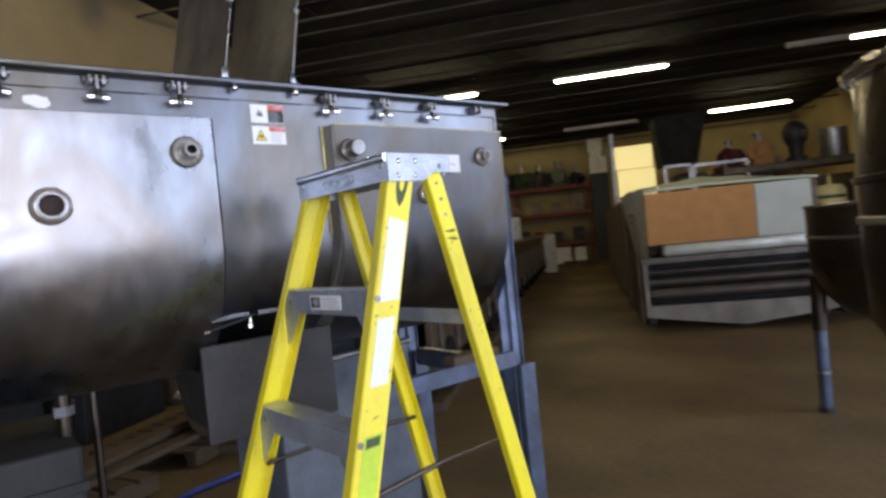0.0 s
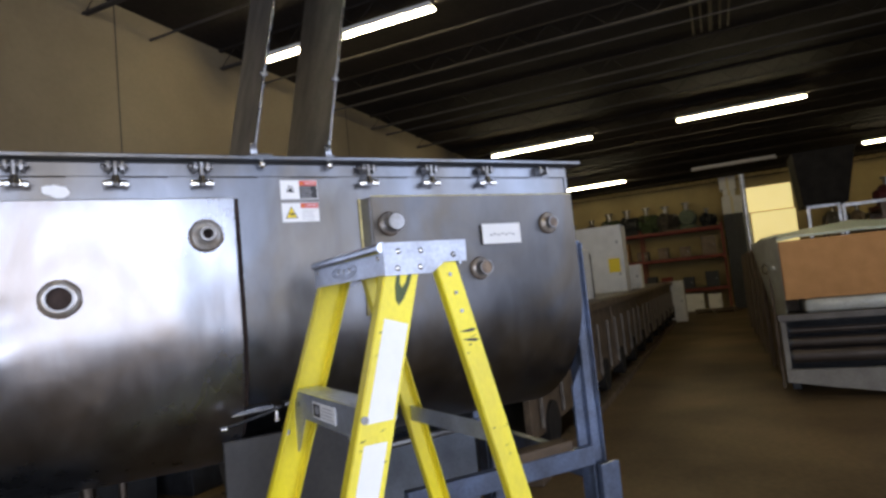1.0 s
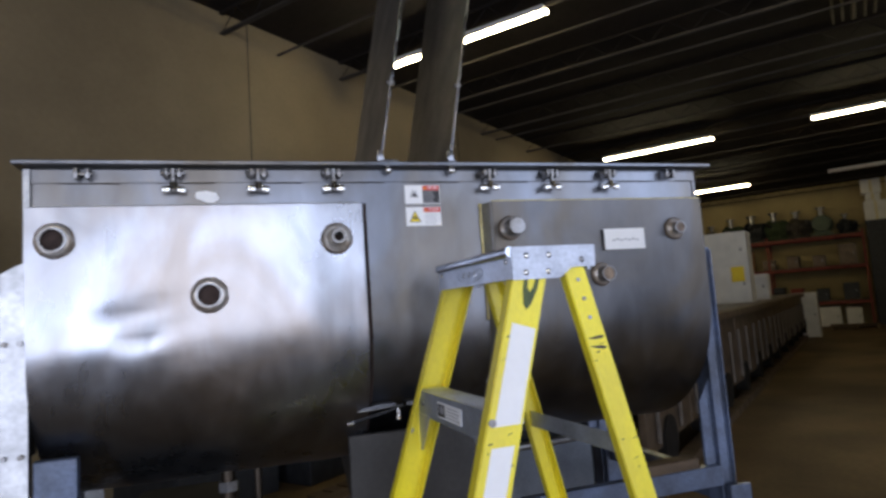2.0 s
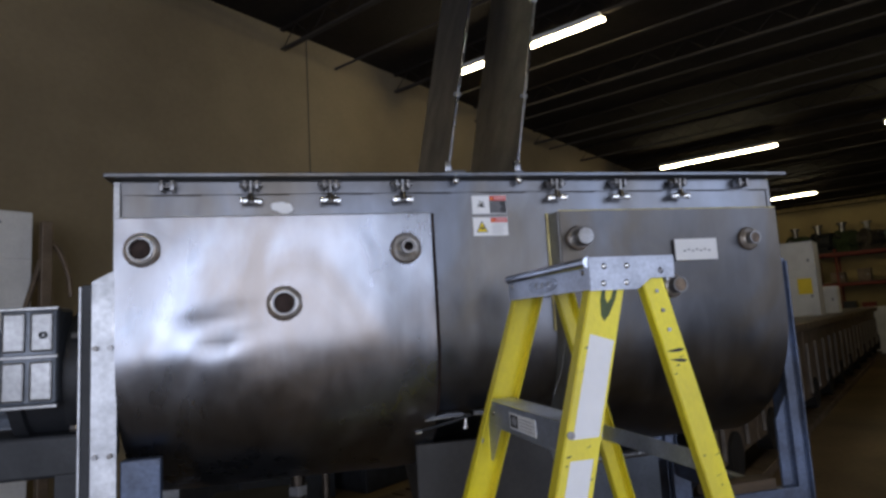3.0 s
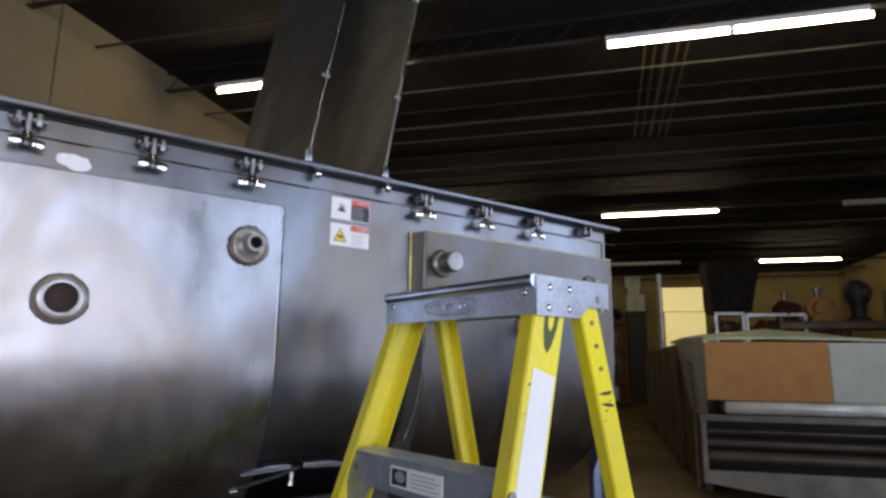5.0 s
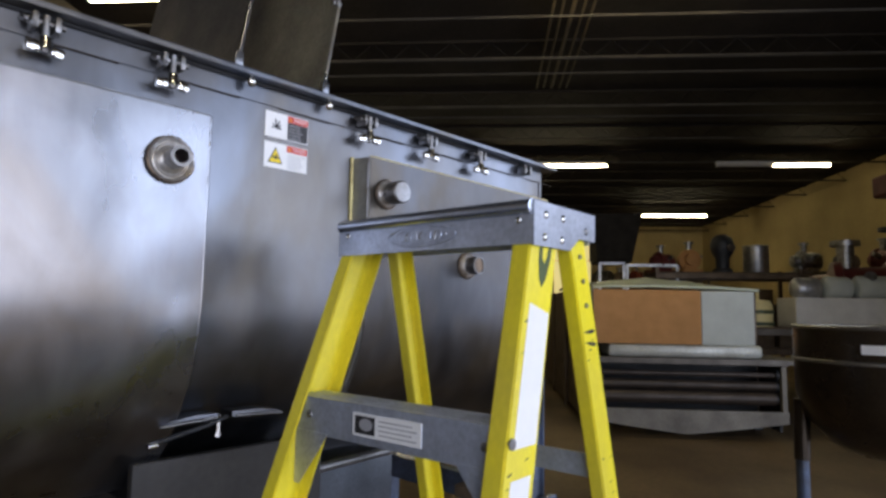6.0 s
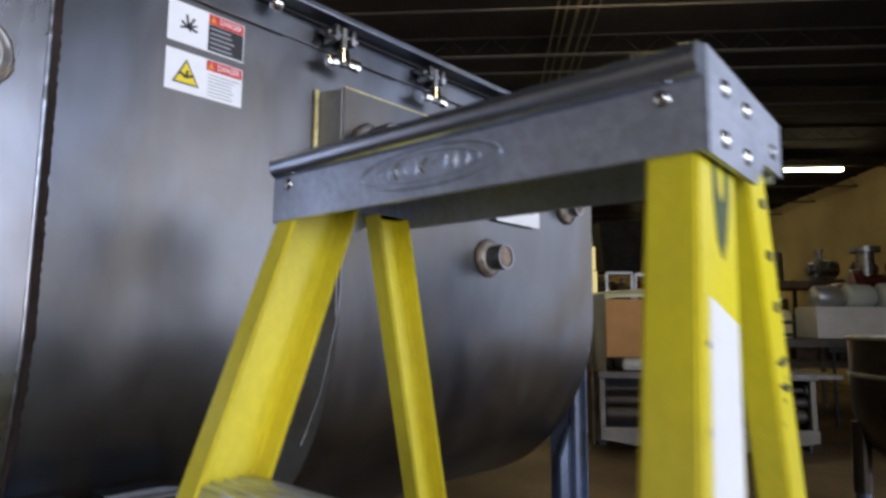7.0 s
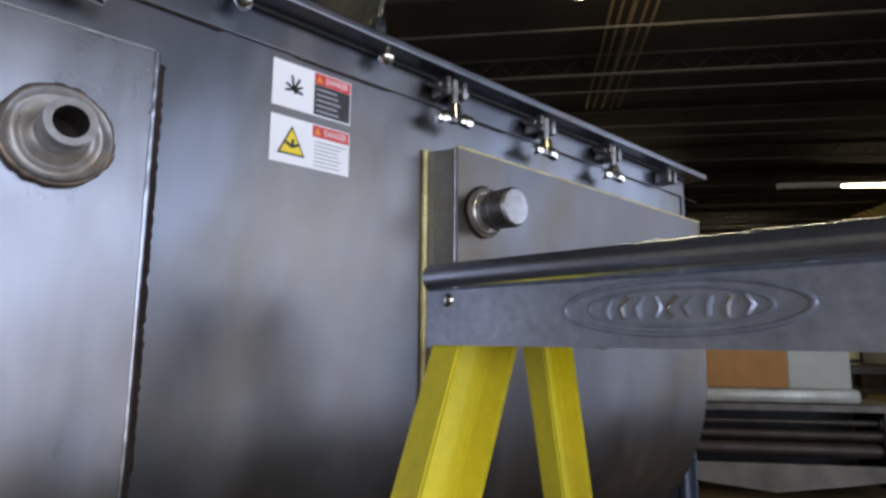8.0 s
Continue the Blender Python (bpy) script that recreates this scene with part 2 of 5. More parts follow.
# ---- mesh helpers ----
def bm_new():
    return bmesh.new()


def bx(bm, x0, x1, y0, y1, z0, z1, bev=0.0, m=None):
    """A box, with its edges rounded by bev."""
    r = bmesh.ops.create_cube(bm, size=1)
    vs = r["verts"]
    bmesh.ops.transform(bm, verts=vs, matrix=Matrix.Translation(((x0 + x1) / 2, (y0 + y1) / 2, (z0 + z1) / 2)) @ Matrix.Diagonal((x1 - x0, y1 - y0, z1 - z0, 1)))
    if bev:
        es = list({e for v in vs for e in v.link_edges})
        r = bmesh.ops.bevel(bm, geom=es, offset=bev, segments=2, profile=0.5, affect="EDGES")
        vs = list({v for f in r["faces"] for v in f.verts} | {v for v in vs if v.is_valid})
    if m:
        bmesh.ops.transform(bm, verts=vs, matrix=m)
    return bm


def rod(bm, a, b, r, seg=12, r2=None, caps=True):
    """A round bar from a to b."""
    a, b = Vector(a), Vector(b)
    q = (b - a).to_track_quat("Z", "Y").to_matrix().to_4x4()
    bmesh.ops.create_cone(bm, cap_ends=caps, cap_tris=False, segments=seg, radius1=r, radius2=r if r2 is None else r2, depth=(b - a).length, matrix=Matrix.Translation((a + b) / 2) @ q)
    return bm


def ring(bm, c, axis, r0, r1, h, seg=28):
    """A flat ring or a bored pipe: inner and outer radius, h long from c along axis."""
    q = Vector(axis).to_track_quat("Z", "Y").to_matrix().to_4x4()
    m = Matrix.Translation(c) @ q
    loops = []
    for r, z in ((r0, 0), (r1, 0), (r1, h), (r0, h)):
        loops.append([bm.verts.new(m @ Vector((r * math.cos(2 * math.pi * i / seg), r * math.sin(2 * math.pi * i / seg), z))) for i in range(seg)])
    for k in range(4):
        A, B_ = loops[k], loops[(k + 1) % 4]
        for i in range(seg):
            bm.faces.new((A[i], A[(i + 1) % seg], B_[(i + 1) % seg], B_[i]))
    return bm


def lathe(bm, prof, seg=40, m=None):
    """A body turned round z from (radius, height) pairs."""
    m = m or Matrix()
    rows = [[bm.verts.new(m @ Vector((r * math.cos(2 * math.pi * i / seg), r * math.sin(2 * math.pi * i / seg), z))) for i in range(seg)] for r, z in prof]
    for A, B_ in zip(rows, rows[1:]):
        for i in range(seg):
            bm.faces.new((A[i], A[(i + 1) % seg], B_[(i + 1) % seg], B_[i]))
    return bm


def prism(bm, pts, a, b, axis=0, m=None):
    """A polygon in the other two axes, pulled from a to b along axis."""
    def put(p, t):
        c = [p[0], p[1]]
        c.insert(axis, t)
        v = Vector(c)
        return bm.verts.new(m @ v if m else v)
    A, B_ = [put(p, a) for p in pts], [put(p, b) for p in pts]
    k = len(pts)
    bm.faces.new(A), bm.faces.new(B_[::-1])
    for i in range(k):
        bm.faces.new((A[i], B_[i], B_[(i + 1) % k], A[(i + 1) % k]))
    return bm


def part(name, bm, material, parent=None, label="", smooth=None):
    """Links a bmesh as one mesh object, under a thing or a part."""
    me = bpy.data.meshes.new(name)
    bmesh.ops.recalc_face_normals(bm, faces=bm.faces)
    bm.to_mesh(me)
    bm.free()
    me.materials.append(material)
    if smooth is not None:
        for p in me.polygons:
            p.use_smooth = True
        me.set_sharp_from_angle(angle=radians(smooth))
    ob = new(name, me)
    ob.parent = parent
    if label:
        ob["label"] = label
    return ob


def again(ob, name, m, parent):
    """One more object on the same mesh."""
    o = new(name, ob.data)
    o.parent = parent
    o.matrix_basis = m
    return o


def thing(name, m, label, category, group="", kind=""):
    e = new(name)
    e.empty_display_size = 0.1
    e.matrix_world = m
    return tagged(e, label, category, group, kind)


def sweep(bm, pts, r, seg=8, closed=False, rough=0.0, seed=0.0):
    """A round bar along points, in one piece."""
    pts = [Vector(p) for p in pts]
    n, rows, up = len(pts), [], None
    for i, p in enumerate(pts):
        a = pts[(i - 1) % n] if closed or i else p
        b = pts[(i + 1) % n] if closed or i < n - 1 else p
        d = (b - a).normalized()
        up = d.orthogonal() if up is None else up - d * up.dot(d)
        up.normalize()
        e2 = d.cross(up)
        q = r * (1 + rough * noise.noise((i * 0.9, seed, 0.3)))
        rows.append([bm.verts.new(p + q * (math.cos(2 * math.pi * k / seg) * up + math.sin(2 * math.pi * k / seg) * e2)) for k in range(seg)])
    pairs = list(zip(rows, rows[1:])) + ([(rows[-1], rows[0])] if closed else [])
    for A, B_ in pairs:
        for k in range(seg):
            bm.faces.new((A[k], A[(k + 1) % seg], B_[(k + 1) % seg], B_[k]))
    if not closed:
        bm.faces.new(rows[0][::-1]), bm.faces.new(rows[-1])
    return bm


def tube_path(name, pts, r, material, parent=None, label=""):
    """A bent round pipe or cable, as a mesh along smooth points."""
    bm = sweep(bm_new(), pts, r, 10)
    return part(name, bm, material, parent, label, 60)


# ---- the building ----
def structure(name, bm, material, label, category):
    ob = part(name, bm, material)
    ob.matrix_world = ROOM
    return tagged(ob, label, category, kind="structure")


def uvbox(bm, u0, u1, v0, v1, z0, z1, bev=0.0):
    return bx(bm, u0, u1, -v1, -v0, z0, z1, bev)


structure("floor", uvbox(bm_new(), U0 - 0.3, U1 + 0.3, V0 - 0.3, V1 + 0.3, -0.2, 0), FLOOR, "worn brown concrete workshop floor with stains", "floor")
structure("ceiling", uvbox(bm_new(), U0 - 0.3, U1 + 0.3, V0 - 0.3, V1 + 0.3, TOP, TOP + 0.2), CEIL, "dark roof deck over the workshop", "ceiling")
structure("wall_left", uvbox(bm_new(), U0 - 0.3, U1 + 0.3, V0 - 0.3, V0, 0, TOP), WALL_DIM, "cream painted concrete wall, its shade put into the colour", "wall")
# unseen near wall with its daylight openings, added to shape the light
bm = bm_new()
marks = [U0 - 0.3] + [x for d in OPENINGS for x in d[:2]] + [UN]
for a, b in zip(marks[::2], marks[1::2]):
    uvbox(bm, a, b, VN, VN + 0.3, 0, TOP)
for a, b, lo, hi, _ in OPENINGS:
    if lo:
        uvbox(bm, a, b, VN, VN + 0.3, 0, lo)
    uvbox(bm, a, b, VN, VN + 0.3, hi, TOP)
structure("wall_added_near", bm, WALL, "cream painted wall, added unseen, with two openings for daylight", "wall")
# unseen return wall, added to keep the daylight off the store behind
structure("wall_added_return", uvbox(bm_new(), UN - 0.3, UN, VN + 0.3, V1, 0, TOP), WALL, "cream painted return wall, added unseen to hold back daylight", "wall")
structure("wall_right", uvbox(bm_new(), UN - 0.3, U1 + 0.3, V1, V1 + 0.3, 0, TOP), WALL, "cream painted concrete wall", "wall")
structure("wall_far", uvbox(bm_new(), U1, U1 + 0.3, V0, V1, 0, TOP), WALL, "cream painted concrete end wall lit by tubes", "wall")
bm = bm_new()
uvbox(bm, U0 - 0.3, U0, V0, BACK[0], 0, TOP)
uvbox(bm, U0 - 0.3, U0, BACK[1], VN, 0, TOP)
uvbox(bm, U0 - 0.3, U0, BACK[0], BACK[1], BACK[3], TOP)
structure("wall_back", bm, WALL, "cream painted concrete wall with an added opening for daylight", "wall")
g = part("ground", uvbox(bm_new(), -400, 400, -400, 400, -0.45, -0.22), FLOOR)
g.matrix_world = ROOM
tagged(g, "pale concrete yard outside the unseen openings", "ground", kind="structure")

bm = bm_new()
for i in range(7):   # thin joints between the wall panels
    uvbox(bm, U0 + 2.6 + i * 4.9, U0 + 2.615 + i * 4.9, V0, V0 + 0.004, 0, TOP)
structure("trim", bm, JOIST, "dark joints between concrete wall panels", "wall joint")

for i in range(17):  # open-web roof joists run across the aisle
    u = 5.1 + (i - 6) * 2.07
    bm = bm_new()
    for du in (-0.034, 0.006):
        uvbox(bm, u + du, u + du + 0.028, V0, V1, 5.13, 5.158, 0.003)
    n, web = 26, bm_new()
    uvbox(web, u - 0.03, u + 0.03, V0, V1, TOP - 0.03, TOP)
    for k in range(n):
        v = V0 + (V1 - V0) * k / n
        w = (V1 - V0) / n
        rod(web, (u, -(v), 5.145), (u, -(v + w / 2), TOP - 0.02), 0.007, 4)
        rod(web, (u, -(v + w / 2), TOP - 0.02), (u, -(v + w), 5.145), 0.007, 4)
    j = structure("trim_joist", bm, JOIST, "grey open-web steel roof joist", "joist")
    part("web", web, CEIL, j)
for u in (3.9, 5.92, 7.74, 9.85):   # conduits clipped up between the joists
    structure("trim_conduit", rod(bm_new(), (u, -V0, 5.15), (u, -V1, 5.15), 0.017, 8), JOIST, "thin grey conduit under the roof deck", "conduit")
for k in range(6):   # a short bundle of conduits above the joists' lower chords
    v = 1.24 + 0.085 * k + 0.03 * (k % 3)
    structure("trim_cable_run", rod(bm_new(), (5.4, -v, 5.24 + 0.012 * (k % 2)), (8.6, -v, 5.24 + 0.012 * (k % 2)), 0.016, 8), CABLE, "tan conduits bundled above the joists", "conduit")


def ceiling_light(u, v0, v1, lit):
    t = thing("ceiling_light", at(u, (v0 + v1) / 2, 5.06), "twin-tube fluorescent strip light hung under the joists", "ceiling light", "ceiling lights")
    h = (v1 - v0) / 2
    part("housing", bx(bm_new(), -0.06, 0.06, -h, h, 0.0, 0.06, 0.008), WHITEP, t)
    for k, on in enumerate(lit):
        s = h * (1 - k)
        part("tube", rod(bm_new(), (0, s - 0.03 - h, -0.025), (0, s - 0.0 - 0.03, -0.025), 0.026, 10), TUBE if on else UNLIT, t, "" if on else "dead grey tube", 60)
        for e in (s - 0.02, s - h + 0.005):
            part("holder", bx(bm_new(), -0.03, 0.03, e - 0.012, e + 0.012, -0.055, 0.0), WHITEP, t)


for u, row in ((-3.1, (0.75,)), (5.05, (-4.12, 0.79)), (13.25, (-3.8, 0.67, 5.76)), (20.95, (-4.1, 0.7, 5.6))):
    for v in row:
        ceiling_light(u, v, v + 2.54, {5.76: (False, True), 0.7: (False, False)}.get(v, (True, True)))


# ---- the mixer ----
XL, XR, R, ZC, ZT = -1.01, 1.08, 0.42, 1.60, 2.055   # trough: ends, radius, axis height, rim
JACKET = 0.048


def u_profile(off, top, n=28):
    """The trough's outline in (y, z), set off outwards, from the front rim round to the back."""
    pts = [(-off, top), (-off, (top + ZC) / 2), (-off, ZC)]
    for i in range(1, n):
        a = math.pi * i / n
        pts.append((R - (R + off) * math.cos(a), ZC - (R + off) * math.sin(a)))
    return pts + [(2 * R + off, ZC), (2 * R + off, top)]


mixer = thing("ribbon_mixer", pose(0, 0, 0), "long U-shaped stainless steel trough mixer with clamped lid on blue legs", "industrial mixer")
part("trough", prism(bm_new(), u_profile(0, ZT), XL, XR, 0), STEEL, mixer, "brushed stainless trough shell", 30)


def jacket(x0, x1, top, flank0, flank1, dents, seed, flank=False):
    """A heating jacket wrapped round the trough, with the unevenness of hand-welded sheet."""
    bm = bm_new()
    rough_line = u_profile(JACKET, top, 44)
    fine_line = []
    for (a, b), (c, d) in zip(rough_line, rough_line[1:]):
        k = max(1, int(math.hypot(c - a, d - b) / 0.03))
        fine_line += [(a + (c - a) * j / k, b + (d - b) * j / k) for j in range(k)]
    fine_line.append(rough_line[-1])
    inner = []
    for y, z in fine_line:
        if z > ZC:
            inner.append((0.0 if y < R else 2 * R, z))
        else:
            d = Vector((y - R, z - ZC)).normalized() * R
            inner.append((R + d.x, ZC + d.y))
    nx = 64
    rows = []
    for i in range(nx + 1):
        s = i / nx
        row = []
        for j, ((y, z), (yi, zi)) in enumerate(zip(fine_line, inner)):
            x = x0 + flank0 + (x1 - x0 - flank0 - flank1) * s
            edge = min(1, 8 * s, 8 * (1 - s), j / 4)
            h = 0.004 * noise.noise((x * 2.1 + seed, z * 2.6, y * 2)) + 0.0022 * noise.noise((x * 6 + seed, z * 7, y * 6))
            for dx, dz, rx_, rz_, a in dents:
                if y < R:
                    h += a * math.exp(-((x - dx) / rx_) ** 2 - ((z - dz - 0.22 * (x - dx)) / rz_) ** 2)
            d = Vector((y - yi, z - zi)).normalized() * h * edge
            row.append(bm.verts.new((x + 0.002 * noise.noise((j * 0.4, seed, 0)) * (1 if i in (0, nx) else 0), y + d.x, z + d.y)))
        rows.append(row)
    if flank:   # only the sloping strip beside the sheet
        bm.free()
        bm = bm_new()
        for k in range(len(fine_line) - 1):
            (ya, za), (yb, zb), (yc, zc), (yd, zd) = fine_line[k], fine_line[k + 1], inner[k + 1], inner[k]
            bm.faces.new([bm.verts.new(p) for p in ((x0 + flank0, ya, za), (x0 + flank0, yb, zb), (x0, yc, zc), (x0, yd, zd))])
        bmesh.ops.remove_doubles(bm, verts=bm.verts, dist=0.0001)
        return bm
    for A, B_ in zip(rows, rows[1:]):
        for j in range(len(A) - 1):
            bm.faces.new((A[j], A[j + 1], B_[j + 1], B_[j]))
    for row, x in ((rows[0], x0 + (flank0 if flank0 else 0)), (rows[-1], x1)):
        low = [bm.verts.new((x, y + 0.001 if y < R else y - 0.001, z)) for y, z in inner]
        for j in range(len(row) - 1):
            bm.faces.new((row[j], row[j + 1], low[j + 1], low[j]))
    for j in (0, -1):
        edge = [r[j] for r in rows]
        low = [bm.verts.new((v.co.x, inner[j][0] + (0.001 if j == 0 else -0.001), v.co.z)) for v in edge]
        for i in range(nx):
            bm.faces.new((edge[i], edge[i + 1], low[i + 1], low[i]))
    return bm


part("heating_jacket", jacket(XL - 0.002, -0.146, 1.944, 0.0, 0.0, [(-0.78, 1.635, 0.14, 0.045, -0.011), (-0.73, 1.54, 0.045, 0.05, 0.007), (-0.98, 1.565, 0.10, 0.055, 0.012), (-0.84, 1.51, 0.04, 0.07, -0.007), (-0.60, 1.48, 0.09, 0.03, 0.004), (-0.45, 1.50, 0.15, 0.06, -0.003), (-0.30, 1.62, 0.06, 0.12, 0.003)], 3.1), STEEL_J, mixer, "dented bright stainless jacket panel", 40)
part("heating_jacket", jacket(0.254, XR - 0.012, 1.944, 0.017, 0.0, [(0.7, 1.5, 0.2, 0.2, 0.004)], 9.7), STEEL_SHADED, mixer, "dull stainless jacket panel, shade put into its colour, with heat-tinted seam", 40)
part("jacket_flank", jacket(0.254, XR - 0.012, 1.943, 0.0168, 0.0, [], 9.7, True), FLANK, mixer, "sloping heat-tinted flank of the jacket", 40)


def bead(bm, a, b, r, n, seed):
    """A weld bead: an uneven row of small lumps."""
    a, b = Vector(a), Vector(b)
    rows, seg = [], 7
    d = (b - a).normalized()
    e1 = d.orthogonal().normalized()
    e2 = d.cross(e1)
    for i in range(n + 1):
        c = a.lerp(b, i / n)
        q = r * (0.75 + 0.5 * abs(noise.noise((i * 0.9, seed, 0.3))))
        rows.append([bm.verts.new(c + q * (math.cos(2 * math.pi * k / seg) * e1 + math.sin(2 * math.pi * k / seg) * e2)) for k in range(seg)])
    for A, B_ in zip(rows, rows[1:]):
        for k in range(seg):
            bm.faces.new((A[k], A[(k + 1) % seg], B_[(k + 1) % seg], B_[k]))
    return bm




def girth(off, top, x, steps=150):
    """Points down the front of the shell and under it, at one station x."""
    line = [Vector((x, y, z)) for y, z in u_profile(off, top, 60) if y < R]
    pts = []
    for p, q in zip(line, line[1:]):
        k = max(1, int((q - p).length / 0.006))
        pts += [p.lerp(q, j / k) for j in range(k)]
    return pts


part("weld_seam", sweep(bm_new(), girth(JACKET - 0.002, 1.944, -0.147), 0.0032, 7, False, 0.3, 1.0), STEEL_J, mixer, "bright uneven edge weld", 60)
# a dark bead draws the contact shadow that the jacket's edge leaves on the shell
part("seam_shade_bead", sweep(bm_new(), girth(0.001, 1.95, -0.133), 0.009, 7, False, 0.3, 7.0), RUST_SHADE, mixer, "dark bead for the shade beside the jacket edge", 60)
part("weld_seam", bead(bm_new(), (XL, -0.048, 1.945), (-0.15, -0.048, 1.945), 0.0018, 120, 2), STEEL_D, mixer, "", 60)
part("weld_seam", bead(bm_new(), (0.247, -0.003, 1.944), (0.247, -0.003, 1.57), 0.0055, 90, 3), WELD, mixer, "yellow heat-tinted weld seam", 60)
part("weld_seam", bead(bm_new(), (0.264, -0.048, 1.944), (0.264, -0.048, 1.57), 0.0018, 90, 4), STEEL_J, mixer, "", 60)
part("weld_seam", bead(bm_new(), (0.27, -0.046, 1.945), (XR - 0.012, -0.046, 1.945), 0.003, 120, 5), WELD, mixer, "", 60)
part("rim_band", bx(bm_new(), XL - 0.003, XR + 0.003, -0.004, -0.001, 2.017, ZT, 0.001), STEEL, mixer)
for i in range(9):   # short stitch welds under the rim band
    x = XL + 0.06 + i * 0.245
    part("stitch_weld", bead(bm_new(), (x, -0.003, 2.016), (x + 0.15, -0.003, 2.015), 0.0015, 24, i), VAT, mixer, "", 60)
part("lid", bx(bm_new(), -1.045, 1.135, -0.045, 2 * R + 0.045, ZT + 0.004, ZT + 0.017, 0.003), STEEL, mixer, "flat stainless lid with overhanging edge")
part("gasket", bx(bm_new(), XL, XR, -0.012, 2 * R + 0.01, ZT - 0.001, ZT + 0.005), RUBBER, mixer)


def clamp(x):
    """A swing-bolt clamp: hinge block under the rim, bolt, and a wing nut."""
    bm = bm_new()
    for dx in (-0.017, 0.017):
        bx(bm, x + dx - 0.005, x + dx + 0.005, -0.042, -0.006, 2.024, 2.052, 0.003)
    rod(bm, (x - 0.032, -0.030, 2.038), (x + 0.030, -0.030, 2.038), 0.006, 10)
    rod(bm, (x - 0.030, -0.012, 2.045), (x - 0.020, -0.044, 2.028), 0.006, 8)
    c = part("clamp", bm, PIPE, mixer, "dark swing-bolt lid clamp", 40)
    part("bolt", rod(bm_new(), (x, -0.034, 1.985), (x, -0.034, 2.05), 0.0065, 10), PIPE, c, "", 40)
    bm = bm_new()
    tilt = random.uniform(-0.5, 0.5)
    rod(bm, (x, -0.034, 1.990), (x, -0.034, 2.012), 0.013, 14, 0.010)
    for s in (-1, 1):
        bx(bm, -0.011, 0.011, -0.008, 0.008, -0.009, 0.009, 0.004, pose(x, -0.034, 1.993, 0, 0, tilt * 50) @ pose(0.020 * s, 0, -0.002, 0, 12 * s, 0))
    part("wing_nut", bm, BRIGHT, c, "polished wing nut", 40)


for x in (-0.662, -0.438, -0.223, 0.276, 0.499, 0.719):
    clamp(x)
for x in (-0.885, 0.965):
    bm = bm_new()
    for dx in (-0.014, 0.014):
        bx(bm, x + dx - 0.005, x + dx + 0.005, -0.040, -0.006, 2.022, 2.052, 0.002)
    rod(bm, (x - 0.022, -0.028, 2.036), (x + 0.022, -0.028, 2.036), 0.006, 10)
    part("hinge_lug", bm, PIPE, mixer, "", 40)
for x in (-0.055, 0.150):
    b = bm_new()
    bmesh.ops.create_uvsphere(b, u_segments=12, v_segments=8, radius=0.012, matrix=Matrix.Translation((x, -0.030, 2.047)))
    rod(b, (x, -0.030, 2.05), (x, -0.030, ZT + 0.006), 0.007, 8)
    part("lid_bolt", b, BRIGHT, mixer, "round polished bolt head", 60)


def nozzle(x, z, rf, rp, length, end, bore=0.84):
    y = -JACKET - 0.003
    dish = [(rf, -0.004), (rf, 0.004), (rf * 0.95, 0.008), (rf * 0.86, 0.006), (rf * 0.80, 0.0035), (rf * 0.74, 0.0055), (max(rf * 0.66, rp * 1.12), 0.004), (rp * 1.1, 0.010), (rp * 0.9, 0.012)]
    f = part("nozzle", lathe(bm_new(), dish, 48, pose(x, y, z, 90, 0, 0)), FLANGE, mixer, "welded pipe stub with dished heat-tinted flange", 50)
    loop = []
    for i in range(52):
        a, k = 2 * math.pi * i / 52, rf * (1 + 0.018 * noise.noise((i * 0.31, x * 9, 0)))
        loop.append((x + k * math.cos(a), y - 0.001, z + k * math.sin(a)))
    bm = sweep(bm_new(), loop, 0.0032, 7, True, 0.7, x)
    part("weld_ring", bm, BURN, f, "brown heat-tinted weld ring", 60)
    if end == "cap":
        bm = bm_new()
        rod(bm, (x, y, z), (x, y - 0.03, z), rp * 1.02, 24)
        rod(bm, (x, y - 0.022, z), (x, y - 0.056, z), rp * 1.22, 24)
        rod(bm, (x, y - 0.056, z), (x, y - 0.060, z), rp * 1.22, 24, rp * 1.08)
        rod(bm, (x, y - 0.024, z), (x, y - 0.030, z), rp * 1.28, 24)
        part("screw_cap", bm, PIPE, f, "grey threaded pipe cap", 40)
    else:
        part("pipe", ring(bm_new(), (x, y, z), (0, -1, 0), rp * bore, rp, length), PIPE, f, "", 40)
        bm = rod(bm_new(), (x, y - 0.004, z), (x, y - 0.006 - (length * 0.8 if end == "plug" else 0), z), rp * bore, 20)
        part("bore", bm, BURN if end == "plug" else RUST_SHADE, f, "brown rusted plug" if end == "plug" else "dark bore", 40)


nozzle(-0.945, 1.856, 0.044, 0.033, 0.022, "open")
nozzle(-0.576, 1.695, 0.046, 0.034, 0.022, "open")
nozzle(-0.224, 1.840, 0.043, 0.0200, 0.048, "open", 0.68)
nozzle(0.325, 1.855, 0.036, 0.0235, 0.0, "cap")
nozzle(0.946, 1.838, 0.036, 0.021, 0.035, "plug")
nozzle(0.642, 1.692, 0.036, 0.025, 0.046, "plug")


def plate(name, x0, x1, z0, z1, y, material, parent, label=""):
    """A thin sticker layer facing the front."""
    return part(name, bx(bm_new(), x0, x1, y - 0.0004, y, z0, z1), material, parent, label)


